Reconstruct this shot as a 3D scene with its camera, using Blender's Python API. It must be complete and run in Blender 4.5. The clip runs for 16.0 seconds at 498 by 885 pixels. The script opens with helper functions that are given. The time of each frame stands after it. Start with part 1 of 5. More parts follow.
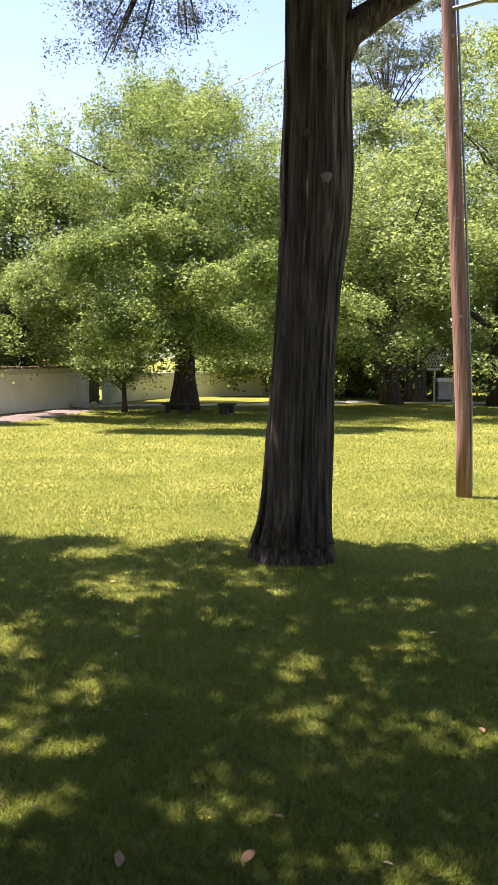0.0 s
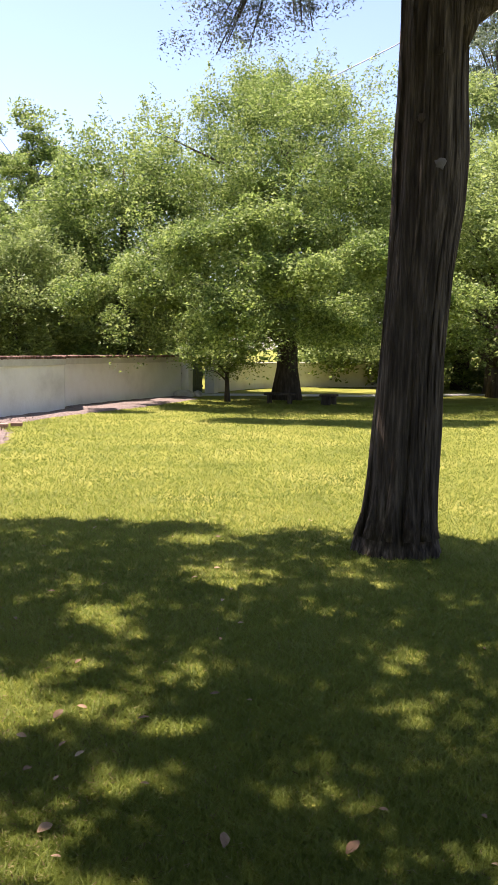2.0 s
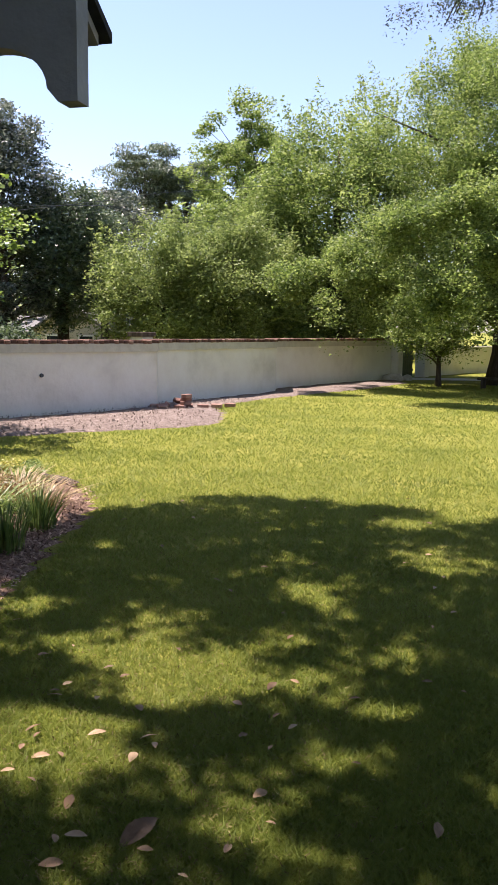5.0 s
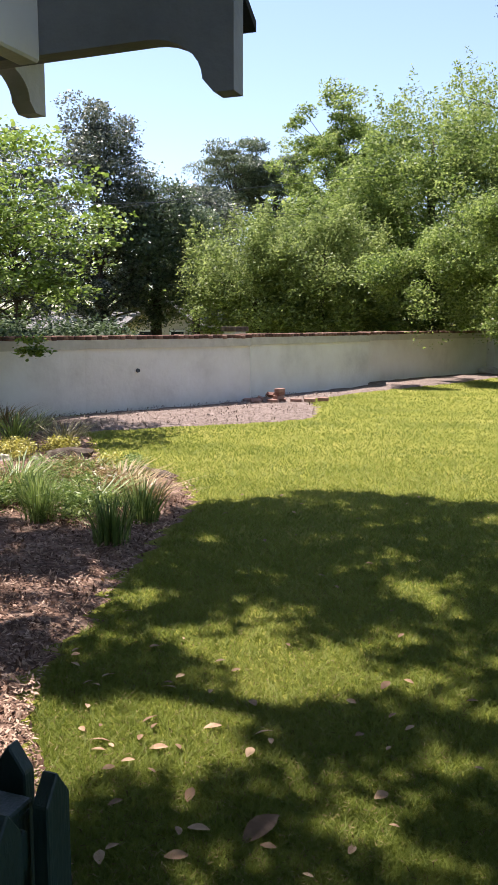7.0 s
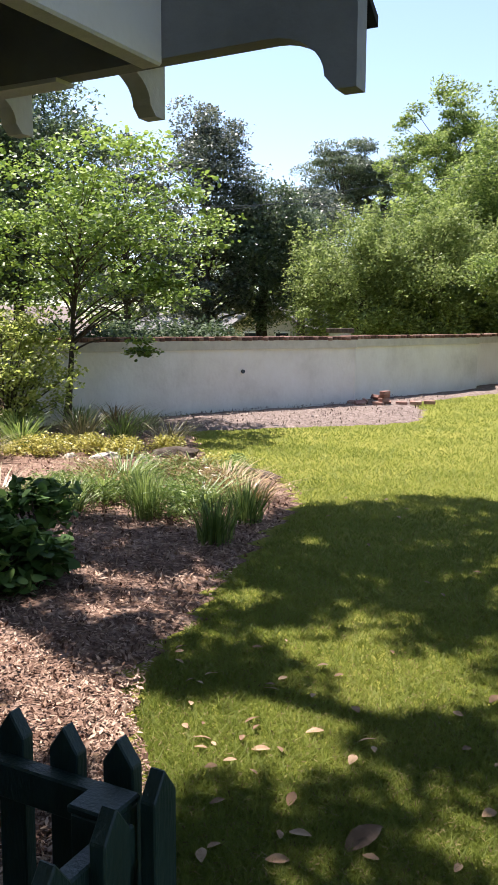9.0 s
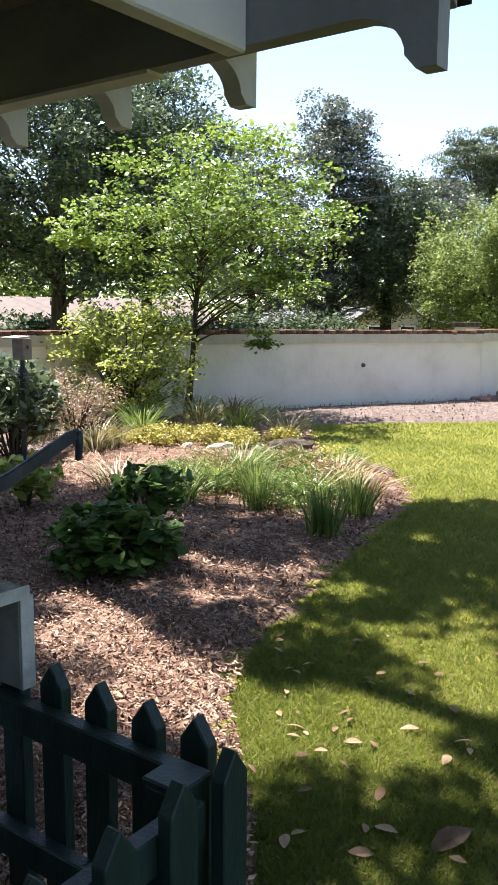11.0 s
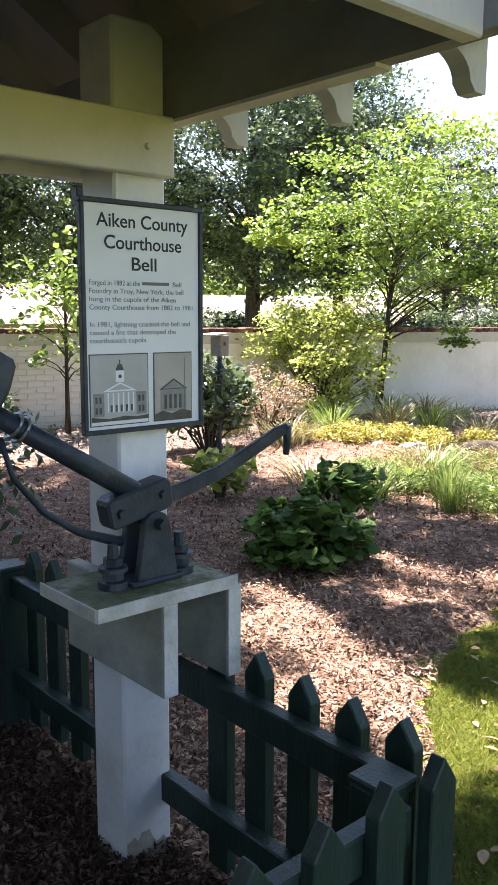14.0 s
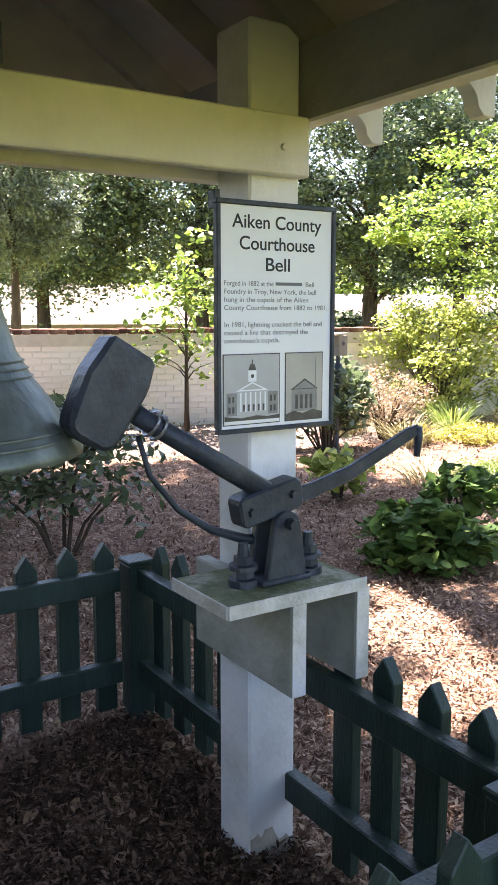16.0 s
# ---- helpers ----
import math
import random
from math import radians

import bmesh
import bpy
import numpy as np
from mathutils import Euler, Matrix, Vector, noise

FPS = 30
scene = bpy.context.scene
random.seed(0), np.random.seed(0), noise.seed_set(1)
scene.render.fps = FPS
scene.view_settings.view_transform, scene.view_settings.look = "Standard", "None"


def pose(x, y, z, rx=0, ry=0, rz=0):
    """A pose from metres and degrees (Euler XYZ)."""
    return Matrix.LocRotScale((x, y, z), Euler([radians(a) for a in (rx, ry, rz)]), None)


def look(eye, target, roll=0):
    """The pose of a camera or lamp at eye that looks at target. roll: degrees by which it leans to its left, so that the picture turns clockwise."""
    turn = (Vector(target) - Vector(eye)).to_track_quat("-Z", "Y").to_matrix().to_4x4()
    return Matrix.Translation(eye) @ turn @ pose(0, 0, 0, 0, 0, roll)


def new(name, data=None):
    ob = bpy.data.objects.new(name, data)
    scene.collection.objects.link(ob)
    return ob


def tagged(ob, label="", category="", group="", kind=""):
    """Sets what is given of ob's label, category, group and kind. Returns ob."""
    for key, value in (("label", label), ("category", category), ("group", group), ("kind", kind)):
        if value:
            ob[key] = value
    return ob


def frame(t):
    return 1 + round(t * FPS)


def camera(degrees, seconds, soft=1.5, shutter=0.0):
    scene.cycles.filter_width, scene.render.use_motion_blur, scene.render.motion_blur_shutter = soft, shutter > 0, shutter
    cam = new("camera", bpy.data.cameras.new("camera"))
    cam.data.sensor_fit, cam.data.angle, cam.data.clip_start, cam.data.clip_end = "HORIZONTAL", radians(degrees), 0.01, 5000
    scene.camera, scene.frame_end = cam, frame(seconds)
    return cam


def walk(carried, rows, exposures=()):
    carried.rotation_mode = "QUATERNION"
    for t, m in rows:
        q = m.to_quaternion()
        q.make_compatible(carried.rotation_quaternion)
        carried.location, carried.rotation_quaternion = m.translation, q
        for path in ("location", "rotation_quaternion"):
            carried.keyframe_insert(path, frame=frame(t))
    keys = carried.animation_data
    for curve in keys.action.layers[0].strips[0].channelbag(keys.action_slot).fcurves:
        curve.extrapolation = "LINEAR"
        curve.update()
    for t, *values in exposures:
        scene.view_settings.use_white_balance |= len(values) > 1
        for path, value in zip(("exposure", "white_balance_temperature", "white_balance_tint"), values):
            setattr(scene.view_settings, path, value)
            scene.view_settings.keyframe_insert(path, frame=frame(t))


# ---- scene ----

# ---- camera ----
cam = camera(33.0, 16.0)
PATH = [
    (0, (0.347, 0.21, 1.449), (0.216, 2.196, 1.252), 0.3),
    (0.5, (0.334, 0.215, 1.444), (0.146, 2.196, 1.241), 0.3),
    (1, (0.329, 0.219, 1.44), (0.08, 2.193, 1.23), 0.2),
    (1.5, (0.325, 0.215, 1.439), (0.032, 2.182, 1.226), 0.2),
    (2, (0.308, 0.209, 1.44), (-0.057, 2.163, 1.219), 0.8),
    (2.5, (0.299, 0.215, 1.436), (-0.151, 2.15, 1.209), 1.1),
    (3, (0.293, 0.215, 1.434), (-0.222, 2.134, 1.207), 1.1),
    (3.5, (0.281, 0.205, 1.434), (-0.307, 2.103, 1.204), 1.0),
    (4, (0.268, 0.2, 1.427), (-0.428, 2.059, 1.183), 1.0),
    (4.2, (0.269, 0.201, 1.428), (-0.457, 2.048, 1.178), 0.9),
    (6.5, (0.182, 0.19, 1.431), (-0.788, 1.917, 1.153), 0.5),
    (7, (0.151, 0.181, 1.427), (-0.857, 1.886, 1.146), 0.1),
    (7.5, (0.126, 0.158, 1.421), (-0.911, 1.844, 1.138), -0.0),
    (8, (0.107, 0.142, 1.414), (-0.95, 1.816, 1.13), -0.1),
    (8.5, (0.106, 0.159, 1.417), (-1.0, 1.8, 1.13), -0.1),
    (9, (0.126, 0.185, 1.426), (-1.083, 1.754, 1.148), 0.2),
    (11.5, (0.19, 0.234, 1.41), (-1.263, 1.575, 1.11), 0.3),
    (12, (0.186, 0.234, 1.408), (-1.302, 1.535, 1.105), 0.2),
    (12.5, (0.174, 0.228, 1.407), (-1.363, 1.47, 1.099), 0.2),
    (13, (0.17, 0.215, 1.408), (-1.416, 1.394, 1.102), 0.3),
    (13.5, (0.159, 0.206, 1.406), (-1.483, 1.306, 1.101), 0.1),
    (14, (0.148, 0.193, 1.409), (-1.542, 1.219, 1.107), 0.3),
    (14.5, (0.138, 0.183, 1.409), (-1.59, 1.145, 1.114), 0.4),
    (15, (0.132, 0.174, 1.411), (-1.632, 1.07, 1.119), 0.4),
    (15.5, (0.131, 0.165, 1.409), (-1.66, 1.002, 1.11), 0.2),
    (16, (0.126, 0.159, 1.41), (-1.687, 0.947, 1.106), -0.0),
]
EXPOSURES = [(0.0, 1.8, 6650, 27), (3.5, 1.48, 6600, 27), (6.5, 1.36, 6450, 22), (9.0, 1.46, 6350, 20), (12.5, 2.02, 6350, 17), (14.0, 2.48, 6650, 21), (16.0, 3.1, 6950, 24)]
walk(cam, [(t, look(eye, target, roll)) for t, eye, target, roll in PATH], EXPOSURES)

# ---- world, sun, exposure ----
SUN_FROM = Vector((-0.38, 0.08, 1.0)).normalized()
world = bpy.data.worlds.new("world")
scene.world = world
world.use_nodes = True
wn = world.node_tree.nodes
sky = wn.new("ShaderNodeTexSky")
sky.sky_type = "NISHITA"
sky.sun_disc = False
sky.sun_elevation = math.asin(SUN_FROM.z)
sky.sun_rotation = math.atan2(SUN_FROM.x, SUN_FROM.y)
sky.air_density, sky.dust_density, sky.ozone_density = 1.0, 0.7, 1.6
wn["Background"].inputs["Strength"].default_value = 0.1
world.node_tree.links.new(sky.outputs[0], wn["Background"].inputs["Color"])
sun = new("sun", bpy.data.lights.new("sun", "SUN"))
sun.data.energy, sun.data.angle, sun.data.color = 5.0, radians(0.6), (1.0, 0.95, 0.86)
sun.matrix_world = look(SUN_FROM * 60, (0, 0, 0))


# ---- materials ----
def material(name, colours, scale=6.0, rough=0.7, bump=0.2, bump_scale=40.0, metal=0.0, spec=0.4, island=0.0, obj=0.0,
             stretch=(1, 1, 1), translucent=0.0, detail=6.0, bump_dist=0.01, fine=0.0):
    """Two-scale mottled surface: ramp over noise, plus per-piece variation and bump."""
    m = bpy.data.materials.new(name)
    m.use_nodes = True
    nt = m.node_tree
    n, l = nt.nodes, nt.links
    bs = n["Principled BSDF"]
    co = n.new("ShaderNodeTexCoord")
    mp = n.new("ShaderNodeMapping")
    mp.inputs["Scale"].default_value = stretch
    l.new(co.outputs["Object"], mp.inputs["Vector"])
    t1 = n.new("ShaderNodeTexNoise")
    t1.inputs["Scale"].default_value, t1.inputs["Detail"].default_value = scale, detail
    t1.inputs["Roughness"].default_value = 0.65
    l.new(mp.outputs[0], t1.inputs["Vector"])
    fac = t1.outputs["Fac"]
    for amount, kind in ((island, "island"), (obj, "obj")):
        if amount:
            src = n.new("ShaderNodeNewGeometry").outputs["Random Per Island"] if kind == "island" else n.new("ShaderNodeObjectInfo").outputs["Random"]
            ma = n.new("ShaderNodeMath")
            ma.operation = "MULTIPLY_ADD"
            ma.inputs[1].default_value = amount
            l.new(src, ma.inputs[0])
            l.new(fac, ma.inputs[2])
            mb = n.new("ShaderNodeMath")
            mb.operation = "SUBTRACT"
            mb.inputs[1].default_value = amount / 2
            l.new(ma.outputs[0], mb.inputs[0])
            fac = mb.outputs[0]
    rp = n.new("ShaderNodeValToRGB")
    el = rp.color_ramp.elements
    while len(el) < len(colours):
        el.new(0.5)
    for i, c in enumerate(colours):
        el[i].position = 0.28 + 0.44 * i / max(1, len(colours) - 1)
        el[i].color = (*c, 1)
    l.new(fac, rp.inputs[0])
    colour = rp.outputs[0]
    t2 = n.new("ShaderNodeTexNoise")
    t2.inputs["Scale"].default_value, t2.inputs["Detail"].default_value = bump_scale, 5
    l.new(mp.outputs[0], t2.inputs["Vector"])
    if fine:
        mx = n.new("ShaderNodeMix")
        mx.data_type, mx.blend_type = "RGBA", "MULTIPLY"
        mx.inputs["Factor"].default_value = fine
        l.new(colour, mx.inputs["A"])
        gain = n.new("ShaderNodeMapRange")
        gain.inputs["From Min"].default_value, gain.inputs["From Max"].default_value = 0.3, 0.7
        gain.inputs["To Min"].default_value, gain.inputs["To Max"].default_value = 0.3, 1.5
        l.new(t2.outputs["Fac"], gain.inputs["Value"])
        l.new(gain.outputs[0], mx.inputs["B"])
        colour = mx.outputs["Result"]
    l.new(colour, bs.inputs["Base Color"])
    if bump:
        bp = n.new("ShaderNodeBump")
        bp.inputs["Strength"].default_value, bp.inputs["Distance"].default_value = bump, bump_dist
        l.new(t2.outputs["Fac"], bp.inputs["Height"])
        l.new(bp.outputs[0], bs.inputs["Normal"])
    bs.inputs["Roughness"].default_value, bs.inputs["Metallic"].default_value = rough, metal
    bs.inputs["Specular IOR Level"].default_value = spec
    if translucent:
        tr = n.new("ShaderNodeBsdfTranslucent")
        l.new(colour, tr.inputs["Color"])
        ms = n.new("ShaderNodeMixShader")
        ms.inputs[0].default_value = translucent
        l.new(bs.outputs[0], ms.inputs[1])
        l.new(tr.outputs[0], ms.inputs[2])
        l.new(ms.outputs[0], n["Material Output"].inputs[0])
    return m


def leaf_material(name, colours, rough=0.45, translucent=0.4, spec=0.5):
    return material(name, colours, scale=0.7, rough=rough, bump=0, island=0.65, translucent=translucent, spec=spec, detail=3)


M_GRASS = material("lawn_soil", [(0.11, 0.125, 0.02), (0.195, 0.20, 0.035), (0.30, 0.275, 0.07)], scale=0.7, rough=0.95, bump=0.9, bump_scale=55, bump_dist=0.03, spec=0.1, fine=0.4)
M_BLADE = material("grass_blade", [(0.13, 0.17, 0.026), (0.20, 0.243, 0.04), (0.285, 0.305, 0.068)], scale=0.9, rough=0.6, bump=0, island=0.22, translucent=0.5, spec=0.3)
M_THATCH = material("lawn_thatch", [(0.12, 0.09, 0.035), (0.20, 0.16, 0.065), (0.30, 0.25, 0.11)], scale=3, rough=0.8, bump=0, island=0.5, translucent=0.3, spec=0.2)
M_MULCH = material("mulch_ground", [(0.09, 0.052, 0.034), (0.21, 0.132, 0.095), (0.37, 0.265, 0.20)], scale=9, rough=0.95, bump=1.0, bump_scale=38, bump_dist=0.04, spec=0.1, fine=0.7)
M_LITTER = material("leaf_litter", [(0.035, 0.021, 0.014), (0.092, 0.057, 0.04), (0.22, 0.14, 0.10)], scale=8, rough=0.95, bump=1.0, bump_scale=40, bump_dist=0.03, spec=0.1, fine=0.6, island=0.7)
M_CHIPGREY = material("weathered_chip", [(0.10, 0.075, 0.06), (0.18, 0.14, 0.115), (0.29, 0.24, 0.20)], scale=3, rough=0.9, bump=0.3, island=0.75, spec=0.15)
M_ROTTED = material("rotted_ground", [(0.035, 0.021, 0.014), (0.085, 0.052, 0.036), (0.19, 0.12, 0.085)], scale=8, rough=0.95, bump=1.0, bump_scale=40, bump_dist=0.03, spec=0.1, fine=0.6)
M_OLDCHIPS = material("old_chip_ground", [(0.11, 0.08, 0.065), (0.20, 0.155, 0.13), (0.33, 0.27, 0.23)], scale=14, rough=0.95, bump=1.0, bump_scale=45, bump_dist=0.03, spec=0.1, fine=0.6)
M_CHIP = material("bark_chip", [(0.085, 0.045, 0.028), (0.22, 0.135, 0.09), (0.42, 0.295, 0.21)], scale=3, rough=0.85, bump=0.3, island=0.75, spec=0.2)
M_DRY = material("dry_leaf", [(0.16, 0.095, 0.05), (0.29, 0.185, 0.105), (0.43, 0.30, 0.18)], scale=14, rough=0.8, bump=0.3, obj=0.5, translucent=0.15)
M_WALL = material("painted_brick", [(0.60, 0.56, 0.49), (0.74, 0.70, 0.63), (0.80, 0.77, 0.71)], scale=1.1, rough=0.85, bump=0.35, bump_scale=14, spec=0.2, bump_dist=0.02)
M_COPING = material("coping_brick", [(0.08, 0.045, 0.035), (0.16, 0.085, 0.062), (0.27, 0.17, 0.13)], scale=8, rough=0.9, bump=0.6, obj=0.5, spec=0.15)
M_MORTAR = material("mortar", [(0.45, 0.41, 0.34), (0.58, 0.54, 0.46)], scale=6, rough=0.95, bump=0.4)
M_TRIM = material("cream_trim_paint", [(0.62, 0.60, 0.58), (0.76, 0.735, 0.72), (0.80, 0.78, 0.77)], scale=4, rough=0.6, bump=0.25, bump_scale=60, stretch=(1, 1, 1))
# dark bluish grey puts the shade under the eave into the plates' colour
M_PLATE = material("shaded_beam_grey", [(0.22, 0.22, 0.225), (0.305, 0.305, 0.315), (0.37, 0.37, 0.38)], scale=4, rough=0.65, bump=0.3, bump_scale=50)
M_POSTW = material("white_post_paint", [(0.60, 0.60, 0.58), (0.78, 0.78, 0.77), (0.82, 0.82, 0.81)], scale=5, rough=0.55, bump=0.25, bump_scale=50)
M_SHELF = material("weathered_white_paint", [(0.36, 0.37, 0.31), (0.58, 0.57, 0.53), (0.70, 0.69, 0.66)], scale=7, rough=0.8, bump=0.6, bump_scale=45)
M_SHELFTOP = material("mossy_board", [(0.06, 0.075, 0.03), (0.15, 0.165, 0.08), (0.40, 0.40, 0.32)], scale=11, rough=0.9, bump=0.8, bump_scale=60)
M_BRACKET = material("grey_green_paint", [(0.20, 0.215, 0.17), (0.34, 0.35, 0.30), (0.47, 0.47, 0.43)], scale=5, rough=0.85, bump=0.4, bump_scale=45)
M_GREEN = material("dark_green_paint", [(0.012, 0.029, 0.024), (0.021, 0.045, 0.037), (0.036, 0.066, 0.055)], scale=5, rough=0.45, bump=0.3, bump_scale=45, stretch=(3, 3, 0.6))
M_IRON = material("blue_black_iron", [(0.02, 0.026, 0.036), (0.036, 0.046, 0.062), (0.07, 0.08, 0.095)], scale=12, rough=0.45, bump=0.25, bump_scale=90, metal=0.1)
M_BELL = material("patinated_bronze", [(0.08, 0.10, 0.09), (0.14, 0.165, 0.15), (0.26, 0.285, 0.265)], scale=9, rough=0.45, bump=0.25, metal=0.6, stretch=(1, 1, 0.4))
M_SHINGLE = material("roof_shingle", [(0.025, 0.025, 0.03), (0.05, 0.05, 0.055)], scale=20, rough=0.9, bump=0.6)
M_SOFFIT = material("soffit_board", [(0.27, 0.25, 0.23), (0.40, 0.375, 0.35)], scale=3, rough=0.8, bump=0.3)
M_BARK_C = material("cedar_bark", [(0.03, 0.023, 0.017), (0.085, 0.066, 0.048), (0.22, 0.175, 0.13)], scale=9, rough=0.95, bump=1.0, bump_scale=16, stretch=(3.0, 3.0, 0.2), bump_dist=0.05, spec=0.1, fine=0.6)
M_BARK = material("dark_bark", [(0.03, 0.024, 0.018), (0.07, 0.055, 0.042), (0.13, 0.105, 0.085)], scale=8, rough=0.95, bump=0.9, bump_scale=14, stretch=(1.6, 1.6, 0.3), spec=0.1, bump_dist=0.03)
M_CUT = material("cut_wood", [(0.16, 0.14, 0.12), (0.26, 0.23, 0.2)], scale=12, rough=0.9, bump=0.4)
M_POLE = material("pole_wood", [(0.13, 0.065, 0.045), (0.28, 0.15, 0.105), (0.42, 0.28, 0.21)], scale=7, rough=0.85, bump=0.7, bump_scale=20, stretch=(3, 3, 0.12), bump_dist=0.02, fine=0.4)
M_STEEL = material("grey_steel", [(0.20, 0.20, 0.20), (0.33, 0.33, 0.33)], scale=9, rough=0.45, bump=0.1, metal=0.8)
M_STONE = material("pale_stone", [(0.28, 0.25, 0.21), (0.42, 0.38, 0.32), (0.55, 0.50, 0.43)], scale=7, rough=0.9, bump=0.6)
M_CONC = material("concrete_path", [(0.42, 0.40, 0.36), (0.55, 0.53, 0.48)], scale=2, rough=0.9, bump=0.3)
M_BRICK = material("red_brick", [(0.16, 0.08, 0.06), (0.27, 0.15, 0.11), (0.36, 0.23, 0.18)], scale=8, rough=0.9, bump=0.5, obj=0.5)
M_HOUSE = material("house_siding", [(0.46, 0.42, 0.38), (0.54, 0.50, 0.46)], scale=2, rough=0.7, bump=0.2)
M_ROOFPALE = material("pale_roof", [(0.15, 0.12, 0.10), (0.21, 0.17, 0.145)], scale=4, rough=0.9, bump=0.4)
M_ROOFGREY = material("grey_roof", [(0.13, 0.125, 0.125), (0.2, 0.19, 0.185)], scale=4, rough=0.9, bump=0.4)
M_GLASS = material("dark_pane", [(0.02, 0.025, 0.03), (0.03, 0.035, 0.04)], rough=0.08, bump=0, spec=0.6)
M_WHITE = material("white_paint", [(0.74, 0.74, 0.72), (0.82, 0.82, 0.81)], scale=3, rough=0.5, bump=0.1)
M_INK = material("sign_ink", [(0.03, 0.03, 0.034), (0.045, 0.045, 0.05)], rough=0.6, bump=0)
M_INK2 = material("sign_ink_grey", [(0.16, 0.165, 0.165), (0.21, 0.215, 0.215)], rough=0.6, bump=0)
M_PANEL = material("sign_panel", [(0.78, 0.79, 0.80), (0.84, 0.85, 0.86)], scale=2, rough=0.35, bump=0.05)
M_PHOTO = material("photo_grey", [(0.42, 0.42, 0.41), (0.54, 0.54, 0.53)], scale=8, rough=0.4, bump=0)
M_PHOTO2 = material("photo_sepia", [(0.38, 0.35, 0.30), (0.50, 0.47, 0.42)], scale=8, rough=0.4, bump=0)
M_PHMID = material("photo_mid", [(0.20, 0.20, 0.20), (0.32, 0.31, 0.30)], scale=30, rough=0.4, bump=0)
M_PHDARK = material("photo_dark", [(0.05, 0.05, 0.05), (0.12, 0.11, 0.10)], scale=40, rough=0.4, bump=0)
L_OAK = leaf_material("oak_leaf", [(0.09, 0.14, 0.03), (0.175, 0.25, 0.05), (0.32, 0.39, 0.11)], translucent=0.5, rough=0.5, spec=0.3)
L_LIGHT = leaf_material("light_leaf", [(0.13, 0.18, 0.048), (0.21, 0.28, 0.075), (0.33, 0.39, 0.125)], translucent=0.5, rough=0.5, spec=0.3)
L_DARK = leaf_material("dark_leaf", [(0.05, 0.08, 0.04), (0.095, 0.14, 0.067), (0.18, 0.23, 0.12)], rough=0.32, translucent=0.35)
L_HEDGE = leaf_material("hedge_leaf", [(0.025, 0.045, 0.02), (0.05, 0.08, 0.035), (0.10, 0.14, 0.06)], rough=0.6, translucent=0.3, spec=0.2)
L_GREY = leaf_material("grey_leaf", [(0.05, 0.07, 0.045), (0.10, 0.125, 0.085), (0.25, 0.27, 0.20)], translucent=0.3, rough=0.35)
L_PINE = leaf_material("pine_needle", [(0.07, 0.10, 0.06), (0.12, 0.16, 0.095), (0.20, 0.24, 0.15)], translucent=0.35)
L_CEDAR = leaf_material("cedar_spray", [(0.12, 0.145, 0.10), (0.20, 0.23, 0.165), (0.30, 0.33, 0.25)], translucent=0.45)
L_REDBUD = leaf_material("redbud_leaf", [(0.09, 0.15, 0.025), (0.17, 0.26, 0.045), (0.30, 0.40, 0.08)], translucent=0.38)
L_SHRUB = leaf_material("shrub_leaf", [(0.20, 0.25, 0.045), (0.36, 0.42, 0.085), (0.52, 0.55, 0.17)], translucent=0.55)
L_BROAD = leaf_material("broad_leaf", [(0.055, 0.115, 0.025), (0.095, 0.18, 0.04), (0.16, 0.265, 0.07)], translucent=0.35, rough=0.65, spec=0.25)
L_IRIS = leaf_material("iris_blade", [(0.09, 0.15, 0.03), (0.17, 0.25, 0.055), (0.30, 0.37, 0.10)], translucent=0.35)
L_STRAW = leaf_material("straw_blade", [(0.16, 0.15, 0.06), (0.30, 0.27, 0.13), (0.46, 0.41, 0.25)], translucent=0.3)
L_YELLOW = leaf_material("yellow_leaf", [(0.24, 0.23, 0.04), (0.38, 0.35, 0.06), (0.52, 0.46, 0.10)], translucent=0.3)
L_TAN = leaf_material("tan_spray", [(0.24, 0.16, 0.10), (0.38, 0.27, 0.17), (0.52, 0.40, 0.27)], translucent=0.3)
L_BROWN = leaf_material("dead_foliage", [(0.16, 0.10, 0.035), (0.28, 0.19, 0.07), (0.42, 0.31, 0.13)], translucent=0.15)


# ---- builders ----
def link(name, mesh, mat, parent=None, label="", smooth=False):
    if mat:
        mesh.materials.append(mat)
    if smooth:
        mesh.polygons.foreach_set("use_smooth", [True] * len(mesh.polygons))
    ob = new(name, mesh)
    ob.parent = parent
    if label:
        ob["label"] = label
    return ob


def part(name, bm, mat, parent=None, label="", smooth=False):
    mesh = bpy.data.meshes.new(name)
    bm.to_mesh(mesh)
    bm.free()
    return link(name, mesh, mat, parent, label, smooth)


def empty(name, m, label, category, group="", kind=""):
    ob = new(name)
    ob.matrix_basis = m
    return tagged(ob, label, category, group, kind)


def box(lo, hi, bevel=0.004, m=None, bm=None):
    """A box with worn edges, into bm."""
    b = bmesh.new()
    bmesh.ops.create_cube(b, size=1)
    s = [hi[i] - lo[i] for i in range(3)]
    c = [(hi[i] + lo[i]) / 2 for i in range(3)]
    bmesh.ops.transform(b, matrix=Matrix.LocRotScale(c, None, s), verts=b.verts)
    if bevel:
        bmesh.ops.bevel(b, geom=list(b.edges), offset=min(bevel, min(s) * 0.3), segments=1, affect="EDGES")
    if m is not None:
        bmesh.ops.transform(b, matrix=m, verts=b.verts)
    if bm is None:
        return b
    tmp = bpy.data.meshes.new("tmp")
    b.to_mesh(tmp)
    bm.from_mesh(tmp)
    bpy.data.meshes.remove(tmp)
    b.free()
    return bm


